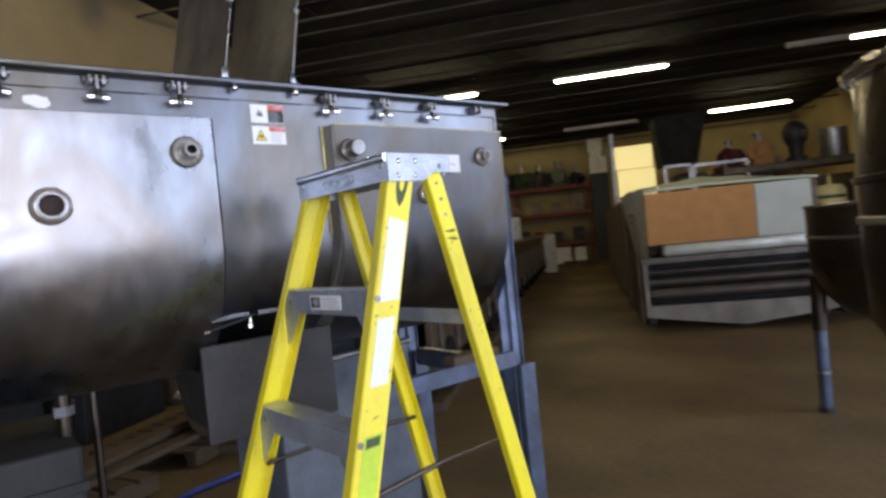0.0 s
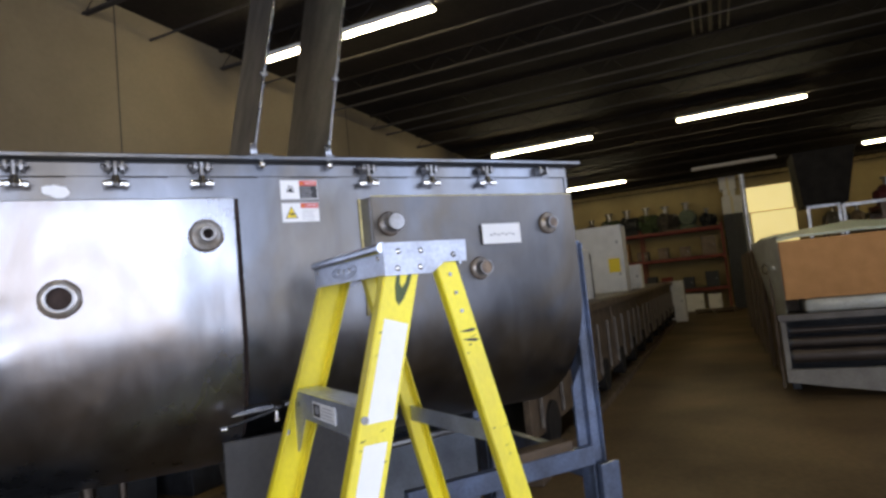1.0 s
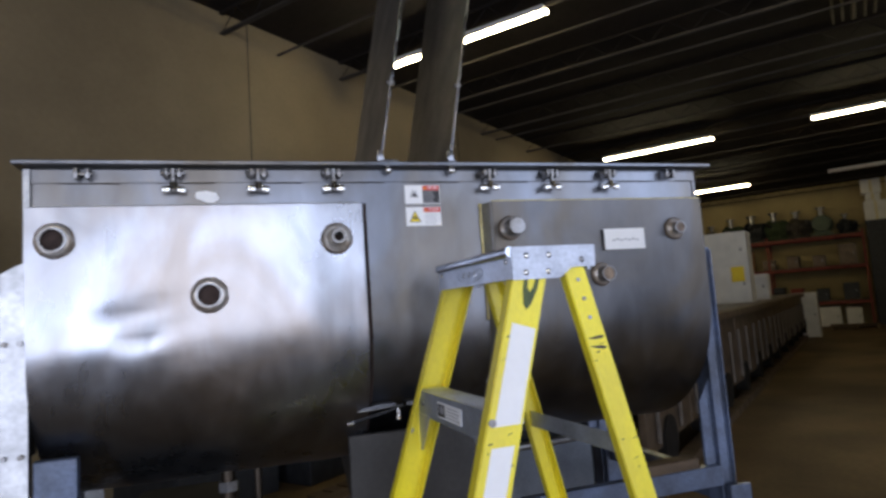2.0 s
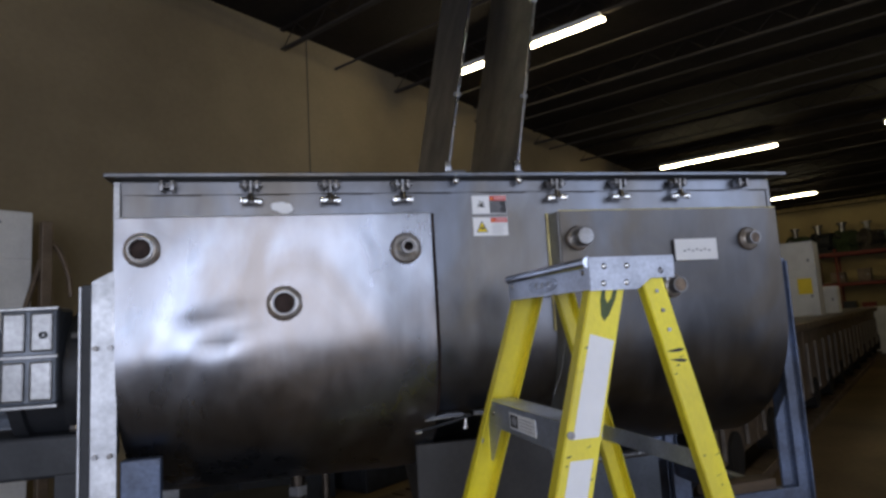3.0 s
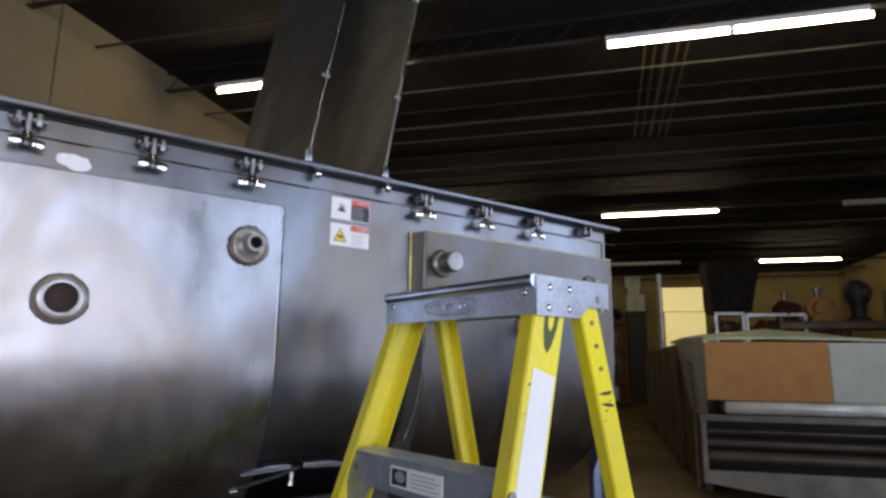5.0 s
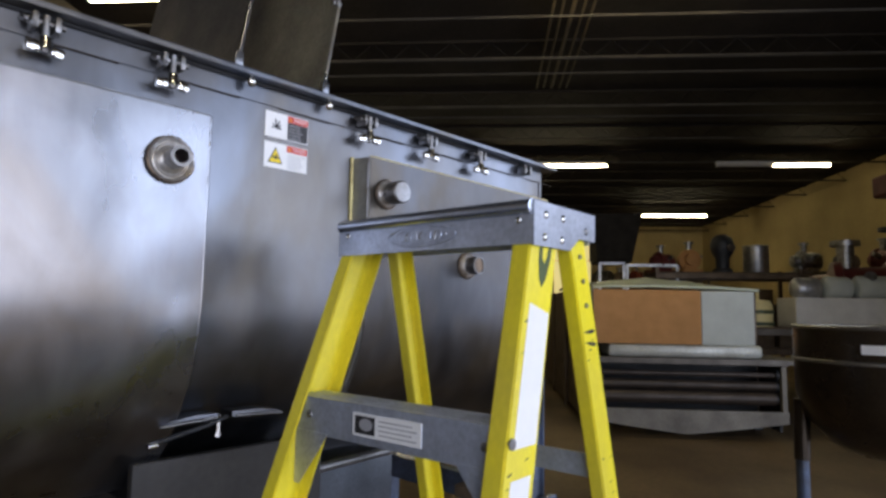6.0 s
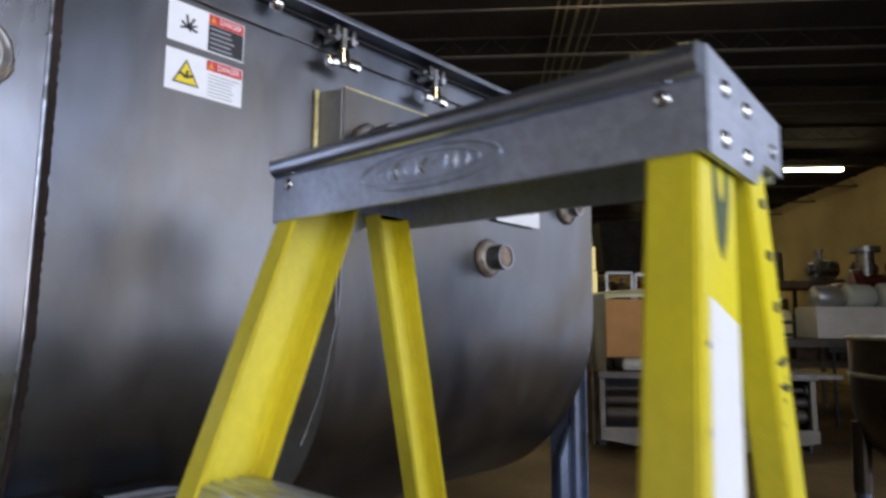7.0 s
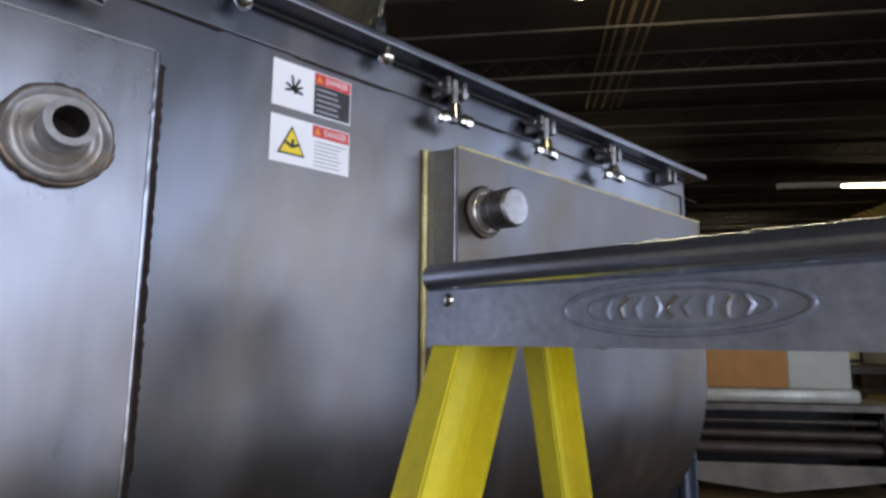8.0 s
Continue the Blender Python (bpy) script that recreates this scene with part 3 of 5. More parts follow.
def words(text, size, m, material, parent, name="lettering", squeeze=1.0):
    cu = bpy.data.curves.new(name, "FONT")
    cu.body, cu.size, cu.extrude = text, size, 0.0001
    cu.align_x, cu.align_y = "CENTER", "CENTER"
    tmp = new(name, cu)
    me = bpy.data.meshes.new_from_object(tmp.evaluated_get(bpy.context.evaluated_depsgraph_get()))
    bpy.data.objects.remove(tmp)
    me.transform(Matrix.Diagonal((squeeze, 1, 1, 1)))
    me.materials.clear()
    me.materials.append(material)
    ob = new(name, me)
    ob.parent = parent
    ob.matrix_basis = m
    return ob


FRONT = pose(0, 0, 0, 90, 0, 0)   # lettering that faces the front


def warning_label(z0, z1, upper):
    lab = plate("warning_label", 0, 0.114, z0, z1, -0.0006, PAPER, mixer, "white danger sticker with " + ("falling-limb drawing and black text block" if upper else "yellow triangle and grey text lines"))
    plate("header", 0.058, 0.1125, z1 - 0.0165, z1 - 0.0015, -0.0012, RED, lab)
    tri = prism(bm_new(), [(0.0605, z1 - 0.0135), (0.0695, z1 - 0.0135), (0.065, z1 - 0.004)], -0.0020, -0.0014, 1)
    part("header_triangle", tri, ORANGE, lab)
    words("DANGER", 0.0118, pose(0.0915, -0.0018, z1 - 0.009) @ FRONT, PAPER, lab, squeeze=0.72)
    rnd = random.Random(4)
    if upper:
        plate("text_block", 0.058, 0.1125, z0 + 0.002, z1 - 0.017, -0.0012, BLACK, lab)
        for i in range(5):
            bm = bm_new()
            bx(bm, 0.061, 0.061 + rnd.uniform(0.03, 0.047), -0.0020, -0.0014, z0 + 0.006 + i * 0.0072, z0 + 0.0085 + i * 0.0072)
            part("text_bar", bm, GREYTXT, lab)
        for a, l, b in ((25, 0.013, 0.003), (62, 0.017, 0.0032), (100, 0.018, 0.003), (150, 0.012, 0.003), (-15, 0.013, 0.0035), (195, 0.012, 0.003), (-60, 0.006, 0.003)):
            part("drawing", bx(bm_new(), 0, l, -0.0018, -0.0012, -b / 2, b / 2, 0, pose(0.029, 0, (z0 + z1) / 2 - 0.004, 0, -a, 0)), BLACK, lab)
    else:
        c = (z0 + z1) / 2
        part("triangle", prism(bm_new(), [(0.010, c - 0.018), (0.048, c - 0.018), (0.029, c + 0.019)], -0.0016, -0.0010, 1), BLACK, lab)
        part("triangle_fill", prism(bm_new(), [(0.0135, c - 0.016), (0.0445, c - 0.016), (0.029, c + 0.0145)], -0.0022, -0.0016, 1), LYELLOW, lab)
        for a, l in ((25, 0.012), (80, 0.010), (150, 0.012)):
            part("drawing", bx(bm_new(), 0, l, -0.0028, -0.0022, -0.0018, 0.0018, 0, pose(0.029, 0, c - 0.008, 0, -a, 0)), BLACK, lab)
        for i in range(7):
            part("text_bar", bx(bm_new(), 0.061, 0.061 + rnd.uniform(0.034, 0.049), -0.0018, -0.0012, z0 + 0.005 + i * 0.0051, z0 + 0.0061 + i * 0.0051), GREYTXT, lab)


warning_label(1.9475, 2.0065, True)
warning_label(1.8775, 1.9365, False)

tag = part("paper_tag", bx(bm_new(), 0.66, 0.816, -0.0586, -0.058, 1.772, 1.842), PAPER, mixer, "white paper tag with faint handwriting")
for i in range(7):
    x = 0.69 + i * 0.015
    part("pen_stroke", bx(bm_new(), x, x + 0.010, -0.0592, -0.0587, 1.800 + 0.004 * (i % 2), 1.802 + 0.004 * (i % 2) + 0.003), GREYTXT, tag)
bm = bm_new()
bmesh.ops.create_icosphere(bm, subdivisions=3, radius=1)
for v in bm.verts:   # a flat, uneven dab
    q = 1 + 0.35 * noise.noise(v.co * 1.7)
    v.co = Vector((-0.574 + 0.032 * v.co.x * q, -0.001 + 0.0024 * v.co.y, 1.977 + 0.0155 * v.co.z * q - 0.006 * v.co.x))
part("white_smear", bm, PAPER, mixer, "dab of white sealant", 60)

# two tall plates stand on the lid round the filling hatch
for x, wide in ((-0.07, 0.0), (0.16, 0.0)):
    m = Matrix(((1, 0, 0.20, x), (0, 1, 0.05, 0.02), (0, 0, 1, ZT + 0.017), (0, 0, 0, 1)))
    h = part("hatch_plate", bx(bm_new(), -0.004, 0.004, 0, 0.64, 0, 1.75, 0.001, m), STEEL_D, mixer, "tall dull stainless hatch side plate")
    bm = bm_new()
    for a, b in ((0.02, 0.27), (0.30, 0.62), (0.66, 1.05), (1.1, 1.7)):
        bead(bm, m @ Vector((0, -0.003, a)), m @ Vector((0, -0.003, b)), 0.006, 30, a)
    part("edge_bead", bm, STEEL_J, h, "ragged bright edge", 60)
    for z in (0.285, 0.64, 1.07):
        part("edge_bolt", rod(bm_new(), m @ Vector((-0.012, 0.012, z)), m @ Vector((0.012, 0.012, z)), 0.008, 8), PIPE, h, "", 40)
    bm = bm_new()
    bx(bm, x - 0.012, x + 0.055 if x < 0 else x + 0.016, -0.012, 0.018, ZT + 0.017, ZT + 0.032, 0.003)
    bx(bm, x - 0.010, x + 0.010, -0.004, 0.014, ZT + 0.02, ZT + 0.065, 0.003)
    part("foot_bracket", bm, STEEL_J, h, "", 40)

# ends, legs and drive
part("end_plate", prism(bm_new(), u_profile(0.012, ZT - 0.002), XL - 0.016, XL - 0.001, 0), STEEL_D, mixer, "", 30)
part("end_plate", prism(bm_new(), u_profile(0.004, ZT - 0.002), XR + 0.001, XR + 0.012, 0), STEEL, mixer, "", 30)
for y in (-0.02, 2 * R - 0.06):
    part("leg", prism(bm_new(), [(XL - 0.066, 0), (XL - 0.004, 0), (XL - 0.004, 1.808), (XL - 0.03, 1.797), (XL - 0.066, 1.777)], y, y + 0.0075, 1), GALV, mixer, "bright galvanised end leg plate")
    part("leg_flange", bx(bm_new(), XL - 0.090, XL - 0.067, y, y + 0.10, 0, 1.77, 0.002), DARKM, mixer)
    part("leg_flange", bx(bm_new(), XL - 0.096, XL - 0.0905, y - 0.004, y + 0.05, 0, 1.765, 0.001), GALV, mixer)
    bm = bm_new()
    yr = y + 0.062
    bx(bm, XR + 0.014, XR + 0.077, yr - 0.004, yr + 0.004, 0, 1.775, 0.002)
    lg = part("leg", bm, BLUE, mixer, "blue-grey steel channel leg")
    for dx in (0.014, 0.071):
        part("leg_lip", bx(bm_new(), XR + dx, XR + dx + 0.006, yr - 0.016, yr + 0.06, 0, 1.765, 0.002), BLUE, lg)
    part("leg_gusset", prism(bm_new(), [(XR + 0.013, 0.93), (XR + 0.013, 1.30), (XR - 0.035, 1.22), (XR - 0.035, 0.93)], yr - 0.003, yr + 0.006, 1), BLUE, mixer)
    part("leg_shoe", bx(bm_new(), XR + 0.024, XR + 0.112, yr - 0.045, yr - 0.018, 0, 0.93, 0.004), BLUE, mixer)
    for z in (1.32, 1.6, 0.9):
        for dx in (-0.055, -0.018):
            part("leg_bolt", rod(bm_new(), (XL + dx, y - 0.010, z), (XL + dx, y, z), 0.007, 8), PIPE, mixer, "", 40)
for y in (0.0, 2 * R - 0.04):
    part("cross_beam", bx(bm_new(), XR - 0.75, XR + 0.012, y + 0.012, y + 0.05, 0.93, 1.00, 0.004), BLUE, mixer)
part("base_channel", bx(bm_new(), XL + 0.0, XL + 0.10, -0.004, 0.03, 0.70, 1.30, 0.004), BLUE, mixer, "pale blue steel gusset under the trough")
part("end_beam", bx(bm_new(), XR + 0.024, XR + 0.07, 0.05, 2 * R - 0.062, 0.86, 0.95, 0.004), BLUE, mixer)
part("end_beam", bx(bm_new(), XL - 0.06, XL - 0.02, 0.0, 2 * R - 0.062, 0.86, 0.95, 0.004), BLUE, mixer)
# discharge slide with its lever
valve = part("discharge_valve", bx(bm_new(), -0.20, 0.26, 0.10, 0.125, 0.93, 1.245, 0.004), CHUTE, mixer, "grey steel discharge box under the trough")
part("discharge_chute", prism(bm_new(), [(-0.18, 1.15), (0.24, 1.15), (0.20, 0.93), (-0.14, 0.93)], 0.126, 0.56, 1), CHUTE, valve)
for pts in ([(-0.178, 1.325), (-0.062, 1.330), (-0.062, 1.340), (-0.11, 1.341), (-0.160, 1.334)], [(-0.028, 1.330), (0.092, 1.325), (0.088, 1.332), (0.045, 1.340), (-0.028, 1.341)]):
    part("clamp_plate", prism(bm_new(), pts, 0.030, 0.085, 1), STEEL, valve, "rounded dark clamp plate")
part("lever", sweep(bm_new(), [(-0.180, 0.028, 1.326), (-0.150, 0.024, 1.3285), (-0.10, 0.024, 1.331), (-0.062, 0.028, 1.333)], 0.0030, 10), PIPE, valve, "bright clamp edge", 60)
part("lever", sweep(bm_new(), [(-0.020, 0.028, 1.331), (0.03, 0.024, 1.330), (0.092, 0.028, 1.326)], 0.0030, 10), PIPE, valve, "bright clamp edge", 60)
part("lever_arm", sweep(bm_new(), [(-0.215, 0.0, 1.300), (-0.16, 0.012, 1.308), (-0.09, 0.02, 1.320), (-0.04, 0.03, 1.332)], 0.0045, 10), DARKM, valve, "", 60)
part("lever_knob", rod(bm_new(), (-0.216, -0.004, 1.300), (-0.198, -0.004, 1.301), 0.007, 12), BRIGHT, valve, "", 40)
part("lever_bolt", rod(bm_new(), (-0.052, 0.045, 1.296), (-0.052, 0.045, 1.335), 0.005, 10), BRIGHT, valve, "", 40)
part("lever_nut", rod(bm_new(), (-0.052, 0.045, 1.290), (-0.052, 0.045, 1.299), 0.008, 6), BRIGHT, valve, "", 40)
part("drain_stub", rod(bm_new(), (-0.56, 0.30, 1.02), (-0.56, 0.30, 1.17), 0.022, 16), VAT, mixer, "", 40)
part("drain_nut", rod(bm_new(), (-0.56, 0.30, 1.09), (-0.56, 0.30, 1.12), 0.032, 6), PIPE, mixer)
part("drain_pipe", rod(bm_new(), (-0.47, 0.36, 0.0), (-0.47, 0.36, 1.2), 0.013, 16), VAT, mixer, "", 40)

# gear motor on the left end
gm = thing("gear_motor", pose(XL - 0.135, 0.34, 0), "grey finned gear motor with black gearbox on a stand", "gear motor")
lat = pose(0, 0, 1.52, 0, -90, 0)
part("gearbox", lathe(bm_new(), [(0, 0), (0.21, 0), (0.215, 0.02), (0.215, 0.05), (0.185, 0.06), (0.185, 0.16), (0.20, 0.165), (0.20, 0.20), (0.16, 0.21), (0, 0.21)], 40, lat), DARKM, gm, "black gearbox drum", 40)
bm = bm_new()
lathe(bm, [(0, 0.21), (0.13, 0.21), (0.13, 0.50), (0.11, 0.53), (0, 0.53)], 32, lat)
part("motor_body", bm, MOTOR, gm, "", 40)
for i in range(14):
    a = 2 * math.pi * i / 14
    fin = part("cooling_fin", bx(bm_new(), -0.50, -0.23, -0.004, 0.004, 0.125, 0.152, 0, pose(0, 0, 1.52) @ pose(0, 0, 0, math.degrees(a), 0, 0)), MOTOR, gm)
tb = part("terminal_box", bx(bm_new(), -0.195, -0.052, -0.25, -0.12, 1.452, 1.722, 0.012), MOTOR, gm, "blue-grey cover box with four bright recessed panels")
for z in (1.452, 1.586, 1.718):
    part("cover_ridge", bx(bm_new(), -0.203, -0.044, -0.266, -0.2505, z - 0.005, z + 0.005, 0.002), STEEL_D, tb)
for dx in (-0.158, -0.089):
    for dz in (1.466, 1.600):
        part("box_panel", bx(bm_new(), dx - 0.028, dx + 0.028, -0.258, -0.2505, dz, dz + 0.108, 0.006), STEEL_D, tb, "pale recessed cover panel")
part("plug", ring(bm_new(), (-0.083, -0.2585, 1.645), (0, -1, 0), 0.005, 0.010, 0.006, 14), DARKM, tb)
for k in range(3):
    part("flange_bolt", rod(bm_new(), (-0.03 - 0.0, -0.20, 1.38 + 0.13 * k), (0.02, -0.20, 1.38 + 0.13 * k), 0.01, 8), PIPE, gm, "", 40)
bm = bm_new()
bx(bm, -0.50, 0.0, -0.16, 0.16, 1.24, 1.36, 0.01)
for x in (-0.47, -0.05):
    for y in (-0.14, 0.14):
        bx(bm, x - 0.03, x + 0.03, y - 0.03, y + 0.03, 0, 1.25)
part("stand", bm, DARKM, gm, "black steel motor stand")
bm = bm_new()
for k in range(9):
    ring(bm, (0.02, -0.17, 0.75 + 0.03 * k), (0.1, 0.1, 1), 0.02, 0.032, 0.012, 12)
part("coiled_cable", bm, RUBBER, gm, "", 60)


part("hanging_wire", sweep(bm_new(), [(0.266, -0.058, 1.665), (0.264, -0.058, 1.61), (0.259, -0.057, 1.559), (0.234, -0.055, 1.453), (0.205, -0.052, 1.382)], 0.0007, 6), STEEL_D, mixer, "thin loose wire", 60)

# ---- the step ladder ----
ladder = thing("step_ladder", pose(0.126, -0.485, 0, 0, 0, 3.1) @ pose(-0.115, 0.485, 0), "yellow fibreglass step ladder with aluminium cap and steps", "step ladder")
CX0, CX1, CY0, CY1, CZ = 0.015, 0.203, -0.690, -0.273, 1.727
FS, RS, SPLAY, SPLAY_R = 0.32, 0.245, 0.07, 0.02      # slope of front and rear rails, splay of the sides


def side(y0, z, spread=SPLAY):
    """How far the sides stand apart at height z: the y of the near and of the far outer face."""
    return (CY0 + 0.002 - spread * (1.68 - z)) if y0 == 0 else (CY1 + 0.002 + spread * (1.68 - z))


def fx(z):
    return CX0 + 0.004 - FS * (1.68 - z)


def rx(z):
    return 0.186 + RS * (1.68 - z)


def rail(near, front):
    """A channel-section rail; its web is on the outside, its flanges point inwards."""
    s = 1 if near == 0 else -1
    wide, lip, t = (0.078, 0.032, 0.004) if front else (0.052, 0.026, 0.004)
    sect = [(0, 0), (wide, 0), (wide, lip), (wide - t, lip), (wide - t, t), (t, t), (t, lip), (0, lip)]
    bm = bm_new()
    loops = []
    for z in (0.0, 1.735 - 0.05):
        y = side(near, z, SPLAY if front else SPLAY_R)
        x = fx(z) if front else rx(z) - wide
        loops.append([bm.verts.new((x + a, y + s * b, z)) for a, b in sect])
    k = len(sect)
    bm.faces.new(loops[0]), bm.faces.new(loops[1][::-1])
    for i in range(k):
        bm.faces.new((loops[0][i], loops[0][(i + 1) % k], loops[1][(i + 1) % k], loops[1][i]))
    bmesh.ops.bevel(bm, geom=[e for e in bm.edges if abs((e.verts[0].co - e.verts[1].co).z) > 0.5], offset=0.0022, segments=2, affect="EDGES")
    r = part("front_rail" if front else "rear_rail", bm, YELLOW, ladder, "", 40)
    yf = side(near, 0, SPLAY if front else SPLAY_R)
    part("rubber_foot", bx(bm_new(), (fx(0) if front else rx(0) - wide) - 0.004, (fx(0) if front else rx(0) - wide) + wide + 0.004, yf - 0.006 if near == 0 else yf - lip - 0.004, yf + lip + 0.004 if near == 0 else yf + 0.006, 0.0, 0.05, 0.004), RUBBER, r)
    return r


near_front, far_front = rail(0, True), rail(1, True)
near_rear, far_rear = rail(0, False), rail(1, False)

# cap: a folded aluminium channel with a rolled front lip and riveted end plates
a, b, c = CX0 - 0.004, CX1 - 0.008, CZ - 0.001
fold = [(a, c - 0.063), (a, c), (b, c), (b, c - 0.05), (b - 0.004, c - 0.05), (b - 0.004, c - 0.005), (a + 0.005, c - 0.005), (a + 0.005, c - 0.063)]
cap = part("cap", prism(bm_new(), fold, CY0 - 0.003, CY1 + 0.003, 1), ALU, ladder, "dull aluminium top cap")
part("rolled_lip", rod(bm_new(), (CX0 - 0.004, CY0 - 0.004, CZ - 0.009), (CX0 - 0.004, CY1 + 0.001, CZ - 0.009), 0.0112, 20), LIP, cap, "worn bright rolled lip", 40)
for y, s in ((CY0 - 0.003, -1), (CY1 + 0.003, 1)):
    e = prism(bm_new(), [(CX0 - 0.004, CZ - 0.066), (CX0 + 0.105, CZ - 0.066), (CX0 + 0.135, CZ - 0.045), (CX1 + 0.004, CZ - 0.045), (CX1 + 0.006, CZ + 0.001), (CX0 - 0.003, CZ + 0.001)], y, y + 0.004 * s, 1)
    e = part("end_plate", e, END_TONED, cap, "riveted aluminium end plate, colour darkened against the light it faces")
    for x, z in ((0.030, 0.018), (0.082, 0.018), (0.026, 0.052), (0.078, 0.052), (0.160, 0.030)):
        b = bm_new()
        bmesh.ops.create_uvsphere(b, u_segments=10, v_segments=6, radius=0.0065, matrix=Matrix.Translation((CX0 + x, y + 0.004 * s, CZ - z)) @ Matrix.Diagonal((1, 0.55, 1, 1)))
        part("rivet", b, BRIGHT if x < 0.15 else PIPE, cap, "", 60)
part("hole_mark", rod(bm_new(), (CX0 + 0.055, CY0 - 0.0052, CZ - 0.035), (CX0 + 0.055, CY0 - 0.0042, CZ - 0.035), 0.006, 12), LYELLOW, cap)
# embossed oval on the cap's front face
for a0, b0, r in ((0.075, 0.0165, 0.0016), (0.056, 0.0115, 0.0011)):
    loop = [(CX0 - 0.0045, -0.475 + a0 * math.cos(2 * math.pi * i / 48), CZ - 0.039 + b0 * math.sin(2 * math.pi * i / 48)) for i in range(48)]
    part("embossed_oval", sweep(bm_new(), loop, r, 6, True), ALU, cap, "embossed oval badge", 60)
rnd = random.Random(5)
for i in range(9):   # raised strokes inside the oval
    y, k, h = -0.475 + 0.042 - i * 0.0105, rnd.uniform(-0.004, 0.004), rnd.uniform(0.8, 1.1)
    part("embossed_stroke", sweep(bm_new(), [(CX0 - 0.0045, y, CZ - 0.039 - 0.0065 * h), (CX0 - 0.0050, y + k, CZ - 0.039), (CX0 - 0.0045, y - k * 0.5 - 0.002, CZ - 0.039 + 0.0065 * h)], 0.0015, 6), BRIGHT if i % 3 == 1 else ALU, cap, "", 60)
for y in (CY1 - 0.018, CY0 + 0.02):
    b = bm_new()
    bmesh.ops.create_uvsphere(b, u_segments=10, v_segments=6, radius=0.006, matrix=Matrix.Translation((CX0 - 0.004, y, CZ - 0.028)) @ Matrix.Diagonal((0.6, 1, 1, 1)))
    part("rivet", b, BRIGHT, cap, "", 60)


def step(z):
    x0 = fx(z) + 0.008
    ya, yb = side(0, z) + 0.005, side(1, z) - 0.005
    top = [(x0 - 0.006, z)]
    for i in range(4):
        a = x0 + 0.006 + i * 0.014
        top += [(a, z), (a + 0.001, z + 0.0018), (a + 0.004, z + 0.0018), (a + 0.005, z)]
    sect = top + [(x0 + 0.066, z), (x0 + 0.066, z - 0.030), (x0 + 0.062, z - 0.030), (x0 + 0.062, z - 0.004), (x0 - 0.002, z - 0.004), (x0 - 0.002, z - 0.062), (x0 - 0.006, z - 0.062)]
    bm = prism(bm_new(), sect, ya, yb, 1)
    st = part("step", bm, ALU, ladder, "grey aluminium tread", 40)
    for s, y in ((1, ya), (-1, yb)):
        part("knee_brace", prism(bm_new(), [(y, z - 0.058), (y + s * 0.085, z - 0.058), (y + s * 0.012, z - 0.150), (y, z - 0.150)], x0 - 0.0075, x0 - 0.0055, 0), ALU, st)
        for dy, dz in ((0.035, 0.03),):
            b = bm_new()
            bmesh.ops.create_uvsphere(b, u_segments=10, v_segments=6, radius=0.007, matrix=Matrix.Translation((x0 - 0.006, y + s * dy, z - dz)) @ Matrix.Diagonal((0.5, 1, 1, 1)))
            part("rivet", b, PIPE, st, "", 60)
    for yy, s in ((side(0, z), -1), (side(1, z), 1)):
        for dx, dz in ((0.010, 0.02), (0.010, 0.10)):
            part("rivet", rod(bm_new(), (fx(z - dz) + dx, yy, z - dz), (fx(z - dz) + dx, yy + s * 0.004, z - dz), 0.008, 10), PIPE, st, "", 40)
    return st


steps = [step(1.411 - 0.305 * i) for i in range(5)]
z = 1.411
lab = part("step_label", bx(bm_new(), fx(z) + 0.0004, fx(z) + 0.0018, -0.553, -0.405, z - 0.049, z - 0.013), PAPER, steps[0], "white maker's label with a dark oval and grey lines")
part("label_picture", bx(bm_new(), fx(z) - 0.0002, fx(z) + 0.0004, -0.456, -0.411, z - 0.045, z - 0.017), BLACK, lab)
b = bm_new()
bmesh.ops.create_uvsphere(b, u_segments=16, v_segments=8, radius=0.011, matrix=Matrix.Translation((fx(z) - 0.0003, -0.436, z - 0.030)) @ Matrix.Diagonal((0.03, 1.4, 0.9, 1)))
part("label_globe", b, GREYTXT, lab, "", 60)
for i in range(4):
    part("label_line", bx(bm_new(), fx(z) - 0.0002, fx(z) + 0.0004, -0.545 + 0.01 * (i % 2), -0.465, z - 0.043 + i * 0.007, z - 0.0413 + i * 0.007), GREYTXT, lab)


def rail_sticker(name, z0, z1, a, b, material, label, lift=0.0008, parent=None, slant=0.0):
    """A sticker on the near front rail's outer face; a and b: from its front edge."""
    bm = bm_new()
    pts = []
    for z, k in ((z0, a), (z0, b), (z1 - slant, b), (z1, a)):
        pts.append((fx(z) + k, side(0, z) - lift, z))
    back = [(x, y + 0.0005, z) for x, y, z in pts]
    A, B_ = [bm.verts.new(p) for p in pts], [bm.verts.new(p) for p in back]
    bm.faces.new(A), bm.faces.new(B_[::-1])
    for i in range(4):
        bm.faces.new((A[i], B_[i], B_[(i + 1) % 4], A[(i + 1) % 4]))
    return part(name, bm, material, parent or near_front, label)


rail_sticker("rail_sticker", 1.383, 1.577, 0.016, 0.071, PAPER, "blank white rail sticker", slant=0.016)
rail_sticker("rail_sticker", 1.20, 1.345, 0.018, 0.066, PAPER, "worn white rail sticker")
lime = rail_sticker("rail_sticker", 0.93, 1.10, 0.018, 0.068, LIME, "lime green safety sticker")
rail_sticker("sticker_header", 1.075, 1.095, 0.024, 0.062, GREEN, "", 0.0018, lime)
bm = bm_new()   # dark printed tongue below the cap
